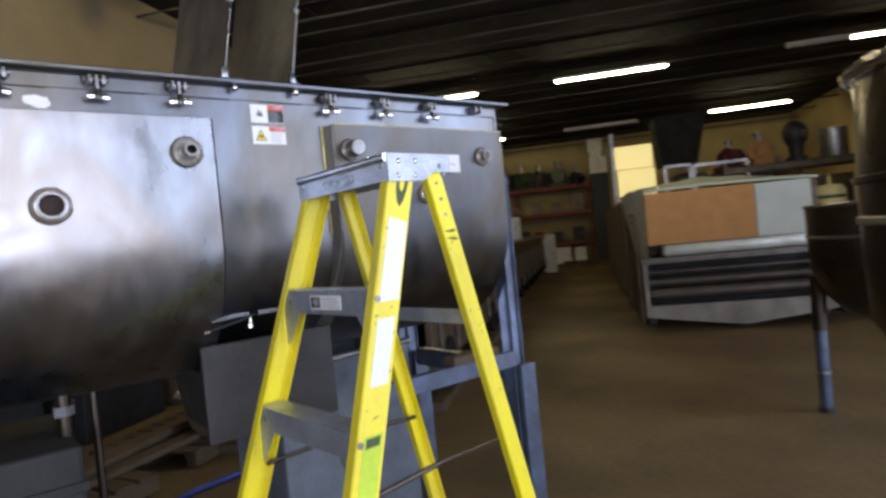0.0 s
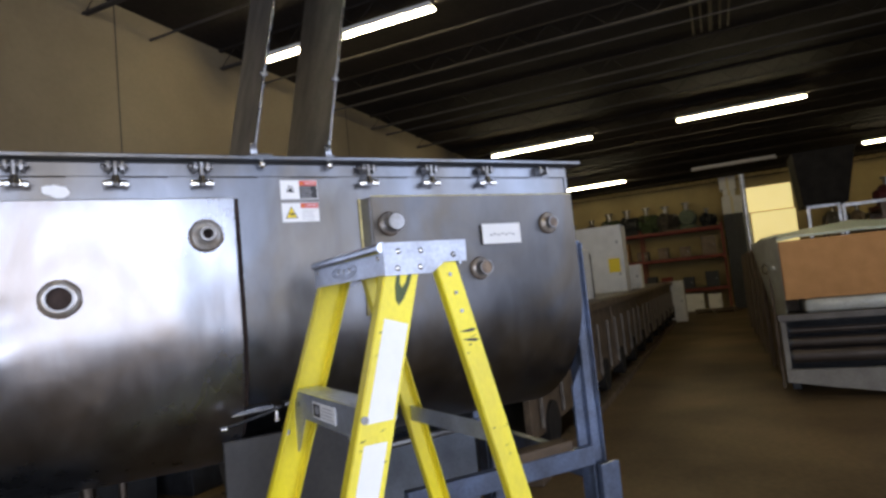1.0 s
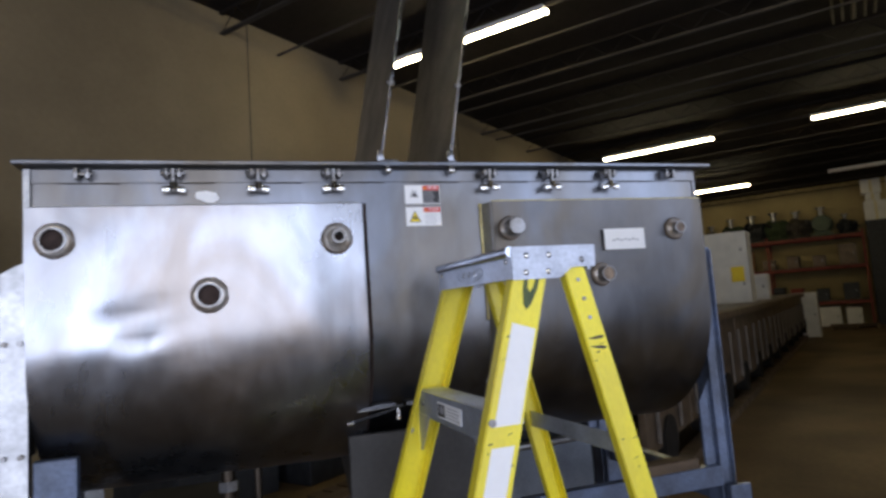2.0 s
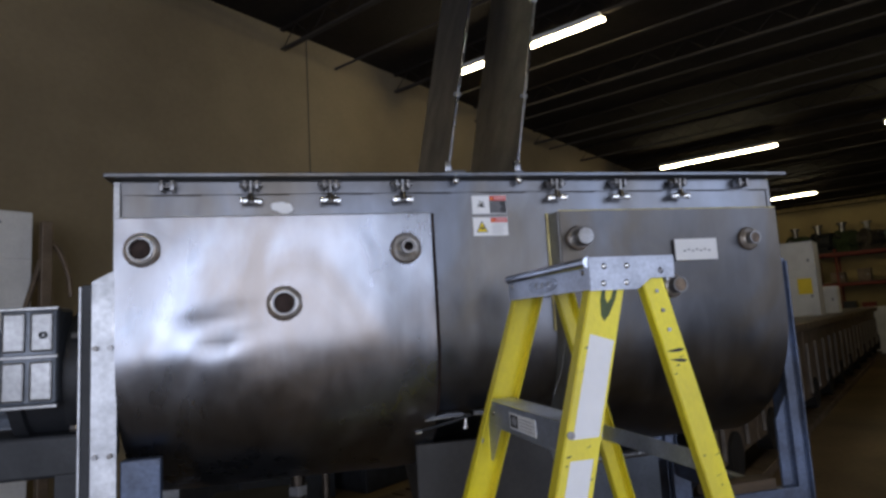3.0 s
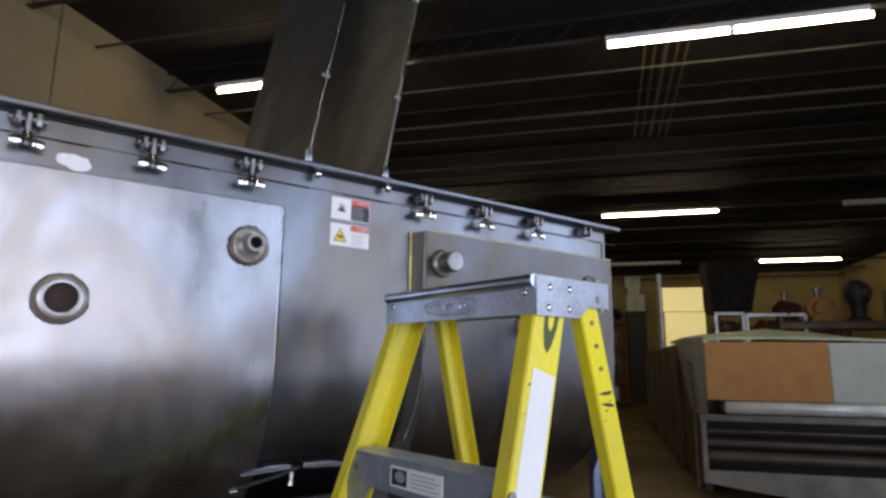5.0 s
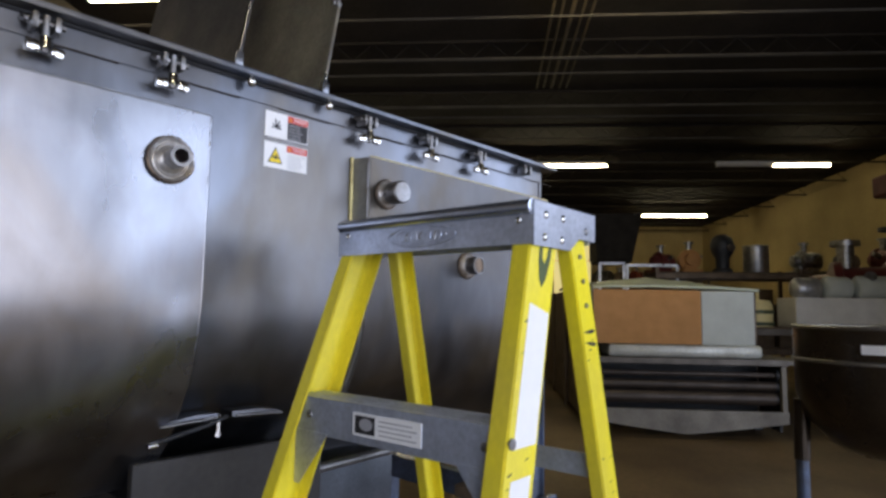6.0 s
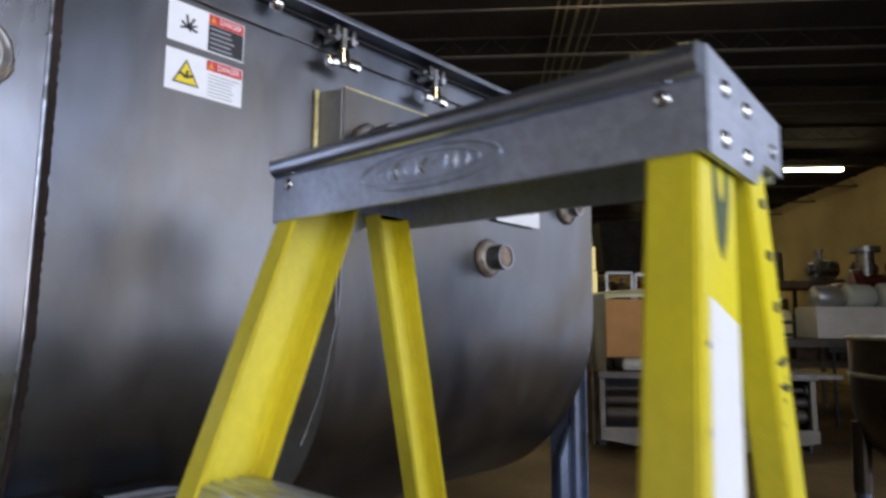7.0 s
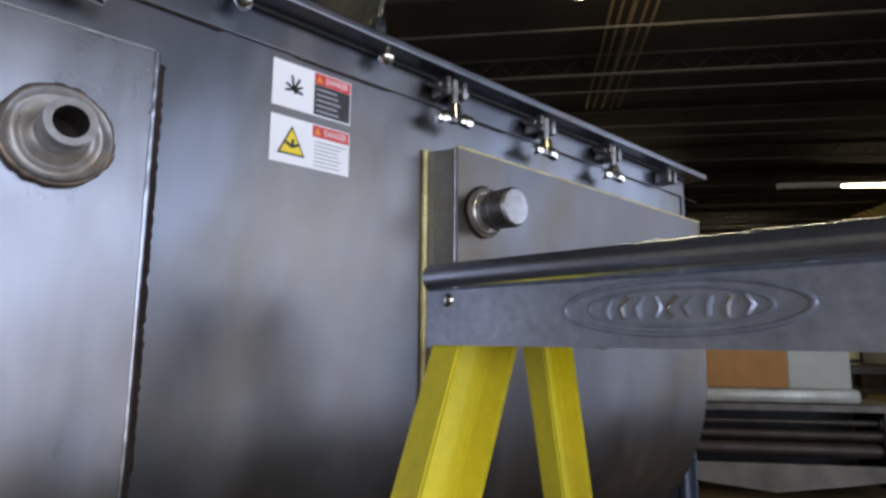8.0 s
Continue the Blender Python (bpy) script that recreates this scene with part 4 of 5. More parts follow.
tong = [(-0.020, 1.668), (-0.019, 1.64), (-0.012, 1.612), (-0.003, 1.600), (0.006, 1.612), (0.014, 1.64), (0.016, 1.668), (0.007, 1.668), (0.004, 1.645), (-0.002, 1.635), (-0.009, 1.645), (-0.012, 1.668)]
vs = [bm.verts.new((fx(z) + 0.046 + k, side(0, z) - 0.0008, z)) for k, z in tong]
bm.faces.new(vs)
r = bmesh.ops.extrude_face_region(bm, geom=bm.faces[:])
bmesh.ops.translate(bm, verts=[e for e in r["geom"] if isinstance(e, bmesh.types.BMVert)], vec=(0, 0.0005, 0))
part("printed_tongue", bm, GREEN, near_front, "dark green printed mark")
for z in (1.30, 0.60):   # spreaders and rear braces
    part("rear_brace", bx(bm_new(), rx(z) - 0.03, rx(z) - 0.026, side(0, z, SPLAY_R) + 0.006, side(1, z, SPLAY_R) - 0.006, z - 0.02, z + 0.02, 0.001), ALU, ladder)
for near in (0, 1):
    s = 1 if near == 0 else -1
    bm = bm_new()
    a, b = Vector((fx(0.95) + 0.05, side(near, 0.95) + s * 0.036, 0.95)), Vector((rx(0.95) - 0.03, side(near, 0.95, SPLAY_R) + s * 0.03, 0.95))
    rod(bm, a, (a + b) / 2 + Vector((0, 0, 0.012)), 0.007, 8)
    rod(bm, (a + b) / 2 + Vector((0, 0, 0.012)), b, 0.007, 8)
    part("spreader", bm, VAT, ladder, "dark folding spreader bar", 40)
rnd = random.Random(8)
for z in (1.655, 1.615, 1.575):
    part("rail_bolt", rod(bm_new(), (rx(z) - 0.026, side(0, z, SPLAY_R) + 0.001, z), (rx(z) - 0.026, side(0, z, SPLAY_R) - 0.003, z), 0.0042, 10), PIPE, near_rear, "", 40)
for r, near, front in ((near_front, 0, True), (near_rear, 0, False)):
    bm = bm_new()   # smeared scuffs
    for i in range(16 if front else 8):
        z = rnd.gauss(1.5, 0.02) if i < 3 else rnd.uniform(1.0, 1.45)
        k = rnd.uniform(0.006, 0.046 if not front else 0.07)
        x = (fx(z) if front else rx(z) - 0.052) + k
        w, h = rnd.uniform(0.003, 0.011), rnd.uniform(0.0006, 0.0018)
        y = side(near, z, SPLAY if front else SPLAY_R)
        vs = [bm.verts.new((x + w * math.cos(t) * rnd.uniform(.5, 1.2), y - 0.0004, z + h * math.sin(t) * rnd.uniform(.5, 1.3) + 0.25 * w * math.cos(t))) for t in (0, 0.8, 1.6, 2.4, 3.14, 4.0, 4.8, 5.6)]
        bm.faces.new(vs)
    if not front:   # two long black rubs
        for z, tilt in ((1.532, 0.10), (1.512, -0.06)):
            x = rx(z) - 0.026
            y = side(0, z, SPLAY_R) - 0.0006
            bm.faces.new([bm.verts.new((x + dx, y, z + dz + tilt * dx)) for dx, dz in ((-0.022, 0.001), (-0.004, -0.003), (0.012, -0.004), (0.021, 0.0), (0.010, 0.003), (-0.006, 0.0025))])
    tagged(part("scuff_marks", bm, BLACK, r, "dark scuffs and knocks"), kind="stuff")


# ---- the tunnel oven on the far side of the aisle ----
def lbox(u0, u1, v0, v1, z0, z1, bev=0.0):
    """A box in a thing's own frame: u ahead, v to the right."""
    return bx(bm_new(), u0, u1, -v1, -v0, z0, z1, bev)


oven = thing("tunnel_oven", at(6.75, 1.74), "long sheet-steel tunnel oven with roller infeed and pale cover sheet", "industrial oven")
W = 2.46
for v in (0.0, W - 0.06):
    part("front_post", lbox(0, 0.07, v, v + 0.06, 0.21, 0.94, 0.006), TRAY, oven, "bright angle-steel post")
    part("recessed_foot", lbox(0.75, 0.85, v + 0.1 - 0.14 * (v > 1), v + 0.2 - 0.14 * (v > 1), 0.0, 0.13, 0.006), DARKM, oven)
    part("gusset", prism(bm_new(), [(0.0, 0.92), (0.16, 0.92), (0.0, 0.76)], -v - 0.032, -v - 0.028, 1), OVEN, oven)
part("top_beam", lbox(-0.02, 0.07, -0.02, W + 0.02, 0.92, 1.00, 0.008), OVEN, oven, "bright steel infeed beam")
part("infeed_table", lbox(0.07, 1.3, 0.04, W + 0.35, 0.93, 0.985, 0.006), OVEN, oven)
bow = [(0, 0.36), (-W, 0.36), (-W, 0.22), (-W * 0.8, 0.15), (-W * 0.5, 0.06), (-W * 0.2, 0.15), (0, 0.22)]
part("drip_tray", prism(bm_new(), bow, -0.03, 0.03, 0), TRAY, oven, "dented pale drip tray panel")
for z, r, d in ((0.80, 0.035, 0.10), (0.66, 0.06, 0.12), (0.50, 0.085, 0.14)):
    part("roller", rod(bm_new(), (d, -0.10, z), (d, -W + 0.10, z), r, 20), ROLL, oven, "dark brown roller", 40)
    for v in (0.07, W - 0.10):
        part("bearing", rod(bm_new(), (d, -v, z), (d, -v - 0.03, z), 0.07, 14), DARKM, oven, "", 40)
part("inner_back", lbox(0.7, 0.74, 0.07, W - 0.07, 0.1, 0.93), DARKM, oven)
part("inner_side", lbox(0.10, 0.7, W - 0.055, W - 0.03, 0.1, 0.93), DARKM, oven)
for i in range(6):
    u = 0.42 + i * 1.7
    part("side_panel", lbox(u + 0.005, u + 1.695, 0.0 if i else 0.03, 0.03 if i else 0.045, 0.12, 1.90, 0.004), BROWN, oven, "brown-stained oven side panel")
    part("panel_rib", lbox(u - 0.02, u + 0.02, -0.03, 0.0, 0.08, 1.92, 0.004), BROWN, oven)
bm = bm_new()   # a flared, slightly dished corner sheet
g = [[bm.verts.new((0.03 + 0.72 * i / 10 + 0.03 * math.sin(j / 2.2), -(0.085 - 0.27 * i / 10 * (0.35 + 0.65 * j / 10)) + 0.02 * math.sin(i / 2), 1.0 + 0.93 * j / 10 - 0.05 * i / 10)) for j in range(11)] for i in range(11)]
for i in range(10):
    for j in range(10):
        bm.faces.new((g[i][j], g[i + 1][j], g[i + 1][j + 1], g[i][j + 1]))
r = bmesh.ops.extrude_face_region(bm, geom=bm.faces[:])
bmesh.ops.translate(bm, verts=[e for e in r["geom"] if isinstance(e, bmesh.types.BMVert)], vec=(0.006, -0.004, 0))
part("front_cheek", bm, CHEEK, oven, "bright dished corner sheet", 60)
part("cheek_boss", ring(bm_new(), (0.30, 0.04, 1.55), (-0.5, 1, 0), 0.05, 0.07, 0.03), BRIGHT, oven, "", 40)
part("tunnel_body", lbox(0.74, 10.6, 0.06, W - 0.03, 0.12, 1.86, 0.01), BROWN, oven)
bm = bm_new()   # the pale sheet sags over a ridge
nx, ny = 20, 14
g = [[bm.verts.new((0.42 + 2.6 * i / nx, -(-0.02 + (W - 0.1) * j / ny), 1.90 + 0.16 * (1 - abs(2 * j / ny - 0.85) ** 1.4 * 0.8) * min(1, 0.25 + i / 5) + 0.02 * noise.noise((i * 0.5, j * 0.6, 2)))) for j in range(ny + 1)] for i in range(nx + 1)]
for i in range(nx):
    for j in range(ny):
        bm.faces.new((g[i][j], g[i + 1][j], g[i + 1][j + 1], g[i][j + 1]))
r = bmesh.ops.extrude_face_region(bm, geom=bm.faces[:])
bmesh.ops.translate(bm, verts=[e for e in r["geom"] if isinstance(e, bmesh.types.BMVert)], vec=(0, 0, -0.03))
part("cover_sheet", bm, TARP, oven, "pale green plastic cover sheet", 60)
part("ledge", lbox(0.04, 0.62, 0.28, W - 0.25, 1.0, 1.165, 0.05), CHEEK, oven, "rounded pale steel infeed ledge", 40)
# upper frame, cream flue panel with an added glow, and dark extraction duct
for v0, v1, h in ((1.05, 1.55, 0.42), (1.62, 2.65, 0.38)):
    for v in (v0, v1):
        part("rack_post", lbox(5.1, 5.16, v, v + 0.05, 1.86, 1.86 + h + 0.35, 0.004), GALV, oven)
    part("rack_rail", lbox(5.1, 5.16, v0, v1 + 0.05, 1.80 + h + 0.35, 1.86 + h + 0.35, 0.004), GALV, oven)
fl = part("flue_panel", lbox(5.0, 5.05, 0.1, 0.86, 1.88, 2.62, 0.004), CREAM_GLOW, oven, "cream sheet panel with added glow")
part("flue_panel_top", lbox(5.02, 5.05, 0.06, 0.84, 2.64, 3.12, 0.004), CREAM_GLOW, oven, "cream sheet panel with added glow")
part("flue_pipe", rod(bm_new(), (4.95, -0.02, 1.86), (4.95, -0.02, 3.4), 0.05, 14), GALV, oven, "", 40)
part("duct", prism(bm_new(), [(-0.92, 3.65), (-1.95, 3.65), (-1.72, 2.62), (-1.0, 2.62)], 5.0, 5.9, 0), MATT, oven, "dark tapering extraction hood")

box = thing("cardboard_box", at(6.80, 1.84, 1.165), "long plain brown cardboard box on the oven ledge", "cardboard box")
part("carton", lbox(0.0, 0.5, 0.0, 1.36, 0.0, 0.69, 0.006), CARD, box)
part("top_flap", lbox(0.01, 0.245, 0.01, 1.35, 0.69, 0.696), CARD, box)
part("top_flap", lbox(0.255, 0.49, 0.01, 1.35, 0.69, 0.696), CARD, box)
part("tape", lbox(0.225, 0.275, 0.0, 1.362, 0.696, 0.698), CREAM, box)
box = thing("foam_block", at(6.84, 3.215, 1.165), "pale grey-green foam board block on the oven ledge", "foam block")
part("block", lbox(0.0, 0.42, 0.0, 0.66, 0.0, 0.69, 0.012), FOAM, box)

# ---- processing line along the left of the aisle ----
line = thing("conveyor_line", at(3.4, -2.0), "long brown steel conveyor line with pale posts and rollers", "conveyor")
L = 16.5
part("bed", lbox(0, L, 0, 1.70, 1.24, 1.34, 0.01), BROWN, line, "flat worn conveyor bed")
part("top_plate", lbox(0.02, L - 0.02, 0.05, 1.62, 1.34, 1.352, 0.003), OVEN, line)
for i in range(11):
    part("apron_panel", lbox(0.05 + i * 1.49, 1.53 + i * 1.49, 1.56, 1.62 + 0.006 * (i % 2), 0.34, 1.24, 0.004), BROWN, line, "brown stained apron panel")
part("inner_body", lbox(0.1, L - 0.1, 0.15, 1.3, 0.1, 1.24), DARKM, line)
part("floor_rail", lbox(0, L, 1.52, 1.68, 0.0, 0.09, 0.005), BROWN, line)
post = None
for i in range(23):
    u = 0.3 + i * 0.72
    if post is None:
        post = part("post", lbox(-0.022, 0.022, 1.63, 1.66, 0.40, 1.05, 0.006), DULL, line, "pale steel post")
        post.matrix_basis = pose(u, 0, 0)
        wheel = part("roller", rod(bm_new(), (0, -1.50, 0), (0, -1.65, 0), 0.21, 20), MATT, line, "", 40)
        wheel.matrix_basis = pose(u + 0.36, 0, 0.36)
    else:
        again(post, "post", pose(u + random.uniform(-0.05, 0.05), 0, 0), line)
        if i % 2 == 0:
            again(wheel, "roller", pose(u + 0.36, 0, 0.36), line)


def cabinet(name, u, v, z, du, dv, dz, material, label, panels=1):
    t = thing(name, at(u, v, z), label, "cabinet")
    part("housing", lbox(0, du, 0, dv, 0, dz, 0.012), material, t)
    for k in range(panels):
        a, b = 0.05 + k * (dz - 0.06) / panels, 0.02 + (k + 1) * (dz - 0.06) / panels
        part("cover", lbox(-0.012, -0.002, 0.04, dv - 0.04, a, b, 0.003), material, t)
        part("latch", lbox(-0.03, -0.012, dv - 0.12, dv - 0.08, (a + b) / 2 - 0.03, (a + b) / 2 + 0.03, 0.004), PIPE, t)
    return t


cabinet("control_cabinet", 7.4, -1.35, 1.352, 0.5, 0.75, 0.74, WHITEP, "pale enamel control cabinet standing on the conveyor bed")
cabinet("control_cabinet", 8.15, -1.20, 1.352, 0.12, 0.55, 0.70, DARKM, "dark narrow switch box beside the pale cabinet")
cabinet("control_cabinet", 11.2, -1.5, 1.352, 0.6, 0.95, 1.35, WHITEP, "tall pale control cabinet on the conveyor bed", 2)
cabinet("control_cabinet", 13.4, -1.0, 1.352, 0.4, 0.5, 0.55, WHITEP, "small pale cabinet on the conveyor bed")
cabinet("control_cabinet", 20.3, -0.75, 0.0, 0.6, 0.75, 1.35, WHITEP, "pale floor cabinet at the end of the line")
t = thing("yellow_sign", at(11.1, -0.85, 1.75), "small yellow notice on the pale cabinet", "sign")
part("notice", lbox(0.05, 0.085, 0, 0.22, 0, 0.28), LYELLOW, t)
t = thing("green_bag", at(6.9, -1.9, 1.352), "crumpled green plastic bag on the conveyor bed", "bag")
bm = bm_new()
bmesh.ops.create_icosphere(bm, subdivisions=3, radius=1)
for v in bm.verts:
    n = 1 + 0.35 * noise.noise(v.co * 2.5)
    v.co = Vector((v.co.x * 0.22 * n, v.co.y * 0.2 * n, 0.5 + v.co.z * 0.52 * n))
lo = min(v.co.z for v in bm.verts)
for v in bm.verts:
    v.co.z -= lo
part("bag", bm, LEAF, t, "", 60)

# ---- vats by the aisle ----
vat = thing("mixing_vat", pose(4.165, -0.555, 0), "dark stainless round vat with rolled rim on blue-grey legs", "vat")
part("bowl", lathe(bm_new(), [(0.02, 0.66), (0.16, 0.68), (0.30, 0.75), (0.42, 0.88), (0.485, 1.05), (0.49, 1.27), (0.50, 1.275), (0.50, 1.285), (0.49, 1.29), (0.49, 1.49), (0.47, 1.49), (0.465, 1.2), (0.30, 0.80), (0.02, 0.70)], 48), VAT, vat, "dark tinted steel bowl", 40)
bm = bm_new()
lathe(bm, [(0.488 + 0.014 * math.cos(a), 1.492 + 0.014 * math.sin(a)) for a in [2 * math.pi * i / 10 for i in range(11)]], 48)
part("rim", bm, STEEL_D, vat, "", 60)
part("band", lathe(bm_new(), [(0.492, 1.268), (0.503, 1.272), (0.503, 1.288), (0.492, 1.292)], 48), STEEL_D, vat, "", 40)
for a in (103, 223, 343):
    c = math.cos(radians(a)), math.sin(radians(a))
    part("leg", rod(bm_new(), (c[0] * 0.46, c[1] * 0.46, 0.03), (c[0] * 0.46, c[1] * 0.46, 0.66), 0.042, 16), BLUE, vat, "blue-grey painted leg", 40)
    part("leg_socket", rod(bm_new(), (c[0] * 0.46, c[1] * 0.46, 0.6), (c[0] * 0.45, c[1] * 0.45, 1.0), 0.05, 16), VAT, vat, "", 40)
    part("leg_foot", rod(bm_new(), (c[0] * 0.46, c[1] * 0.46, 0), (c[0] * 0.46, c[1] * 0.46, 0.035), 0.05, 16), RUBBER, vat, "", 40)
    part("leg_collar", rod(bm_new(), (c[0] * 0.46, c[1] * 0.46, 0.28), (c[0] * 0.46, c[1] * 0.46, 0.30), 0.046, 16), PIPE, vat, "", 40)
m = pose(0, 0, 1.365, 0, 0, 187)
part("vat_label", bx(bm_new(), 0.492, 0.494, -0.085, 0.07, -0.028, 0.028, 0, m), PAPER, vat, "white paper label")
tube_path("hanging_cable", [(-0.15, -0.20, 0.72), (-0.16, -0.22, 0.5), (-0.12, -0.24, 0.25), (-0.05, -0.26, 0.02)], 0.012, RUBBER, vat)

kettle = thing("jacketed_kettle", pose(1.90, -1.60, 0), "tall brown-tinted stainless kettle with polished rim", "kettle")
part("shell", lathe(bm_new(), [(0.02, 0.78), (0.20, 0.80), (0.38, 0.90), (0.49, 1.08), (0.50, 1.30), (0.50, 1.56), (0.515, 1.565), (0.515, 1.585), (0.50, 1.59), (0.49, 1.92), (0.46, 1.92), (0.45, 1.2), (0.2, 0.85), (0.02, 0.83)], 56), VAT, kettle, "", 40)
bm = bm_new()
lathe(bm, [(0.505 + 0.022 * math.cos(a), 1.94 + 0.022 * math.sin(a)) for a in [2 * math.pi * i / 12 for i in range(13)]], 56)
part("rim", bm, BRIGHT, kettle, "polished rolled rim", 60)
part("band", lathe(bm_new(), [(0.502, 1.42), (0.512, 1.425), (0.512, 1.445), (0.502, 1.45)], 56), STEEL_D, kettle, "", 40)
for a in (60, 180, 300):
    c = math.cos(radians(a)) * 0.38, math.sin(radians(a)) * 0.38
    part("leg", rod(bm_new(), (c[0], c[1], 0), (c[0], c[1], 0.98), 0.035, 14), VAT, kettle, "", 40)
for a in (150, 162, 174):
    c = math.cos(radians(a)) * 0.5, math.sin(radians(a)) * 0.5
    part("clip", rod(bm_new(), (c[0], c[1], 1.80), (c[0] * 1.06, c[1] * 1.06, 1.90), 0.012, 8), BRIGHT, kettle, "", 40)


# ---- store on the right of the oven ----
def shelf_unit(u, v0, v1, du, levels, material, label, post_top):
    t = thing("storage_rack", at(u, v0), label, "storage rack")
    w = v1 - v0
    for a in (0, du - 0.06):
        for b in [k * (w - 0.07) / max(1, round(w / 2.6)) for k in range(max(1, round(w / 2.6)) + 1)]:
            part("upright", lbox(a, a + 0.06, b, b + 0.07, 0, post_top, 0.003), material, t)
    for z in levels:
        part("shelf_board", lbox(0.03, du - 0.03, 0.0, w, z - 0.035, z, 0.004), WOOD, t)
        for a in (-0.02, du - 0.02):
            part("beam", lbox(a, a + 0.04, 0, w, z - 0.14, z - 0.035, 0.003), material, t)
    return t


shelf_unit(9.4, 4.5, 9.6, 0.9, (1.36,), OVEN, "grey steel work bench loaded with machine parts", 1.33)
shelf_unit(11.6, 3.9, 9.7, 1.0, (0.9, 2.42), BROWN, "brown two-level rack crowded with old machinery", 2.5)
cabinet("bench_machine", 9.42, 5.62, 1.36, 0.7, 1.9, 0.50, WHITEP, "low pale enamel bench machine with dark slot")
# a dark panel stands in for the darkness of the slot below the machine
t = thing("slot_panel", at(9.38, 5.75, 1.0), "dark panel put in for the slot under the pale bench machine", "tray")
part("tray", lbox(0, 0.04, 0, 1.6, 0.14, 0.30, 0.006), DARKM, t)
part("slot_panel_leg", lbox(0, 0.03, 0.05, 0.09, -1.0, 0.14), DARKM, t)
part("slot_panel_leg", lbox(0, 0.03, 1.5, 1.54, -1.0, 0.14), DARKM, t)


def sack(u, v, z, r, l, material, label, name="cloth_roll"):
    t = thing(name, at(u, v, z), label, "roll")
    bm = bm_new()
    m = pose(0, 0, r * 0.92, 90, 0, 0)
    lathe(bm, [(0.01, 0), (r * 0.8, 0.01), (r, 0.05), (r * 1.02, l * 0.5), (r, l - 0.05), (r * 0.8, l - 0.01), (0.01, l)], 20, m)
    for v_ in bm.verts:
        v_.co *= 1 + 0.05 * noise.noise(v_.co * 6)
        v_.co.z = max(0.0, v_.co.z)
    part("roll", bm, material, t, "", 60)
    return t


sack(9.75, 5.72, 1.862, 0.18, 0.45, GALV, "foil-wrapped silver roll on the bench machine")
sack(9.75, 6.22, 1.862, 0.19, 0.46, FOAM, "white cloth roll on the bench machine")
sack(9.75, 6.74, 1.862, 0.20, 0.70, FOAM, "white cloth roll on the bench machine")


def pump(u, v, z, s, material, label, turn=0):
    """A lump of machinery: motor drum, flanges, feet and pipe stubs."""
    t = thing("spare_pump", at(u, v, z, turn), label, "machine part", "spare machine parts")
    part("foot", bx(bm_new(), -0.5 * s, 0.5 * s, -0.3 * s, 0.3 * s, 0, 0.08 * s, 0.01 * s), material, t)
    part("drum", lathe(bm_new(), [(0, -0.4 * s), (0.26 * s, -0.4 * s), (0.28 * s, -0.3 * s), (0.28 * s, 0.1 * s), (0.34 * s, 0.12 * s), (0.34 * s, 0.2 * s), (0.2 * s, 0.24 * s), (0.18 * s, 0.42 * s), (0, 0.44 * s)], 18, pose(0, 0, 0.4 * s, 0, 90, 0)), material, t, "", 40)
    part("saddle", bx(bm_new(), -0.3 * s, 0.3 * s, -0.18 * s, 0.18 * s, 0.08 * s, 0.25 * s, 0.01 * s), material, t)
    part("outlet_pipe", rod(bm_new(), (0.05 * s, 0, 0.6 * s), (0.05 * s, 0, 0.95 * s), 0.09 * s, 12), PIPE, t, "", 40)
    part("outlet_flange", rod(bm_new(), (0.05 * s, 0, 0.92 * s), (0.05 * s, 0, 0.98 * s), 0.15 * s, 14), PIPE, t, "", 40)
    part("pipe_stub", rod(bm_new(), (-0.1 * s, 0.2 * s, 0.45 * s), (-0.1 * s, 0.45 * s, 0.55 * s), 0.06 * s, 10), PIPE, t, "", 40)
    return t


eng = pump(10.35, 7.05, 1.36, 1.6, MAROON, "maroon-painted engine block on the bench", 70)
eng2 = pump(10.3, 8.1, 1.36, 1.7, MAROON, "maroon-painted engine block on the bench", 30)
t = thing("drill_stand", at(10.2, 7.75), "tall grey column stand with a dark red head", "drill press")
part("column", rod(bm_new(), (0, 0, 0), (0, 0, 4.5), 0.06, 14), OVEN, t, "", 40)
part("base", bx(bm_new(), -0.25, 0.25, -0.25, 0.25, 0, 0.06, 0.01), DARKM, t)
part("head", bx(bm_new(), -0.25, 0.25, -0.22, 0.22, 3.72, 4.12, 0.05), MAROON, t)
part("table", rod(bm_new(), (0, 0, 3.1), (0, 0, 3.16), 0.26, 18), DARKM, t, "", 40)
t = thing("stock_pot", at(11.95, 6.05, 2.42), "plain stainless stock pot on the upper shelf", "pot")
part("pot", lathe(bm_new(), [(0.0, 0.0), (0.24, 0), (0.25, 0.02), (0.25, 0.56), (0.265, 0.57), (0.25, 0.58), (0.24, 0.56), (0.235, 0.03), (0, 0.02)], 32), STEEL_D, t, "", 40)
t = thing("green_valve_set", at(9.55, 5.05, 1.36), "cream and green valve manifold with a brass top", "valve manifold")
part("tank", lathe(bm_new(), [(0, 0), (0.22, 0), (0.23, 0.05), (0.23, 0.36), (0.18, 0.44), (0, 0.46)], 24), CREAM, t, "", 40)
part("hoop", lathe(bm_new(), [(0.235, 0.22), (0.25, 0.23), (0.25, 0.27), (0.235, 0.28)], 24), OLIVE, t, "green hoop", 40)
part("hoop", lathe(bm_new(), [(0.235, 0.02), (0.25, 0.03), (0.25, 0.07), (0.235, 0.08)], 24), OLIVE, t, "green hoop", 40)
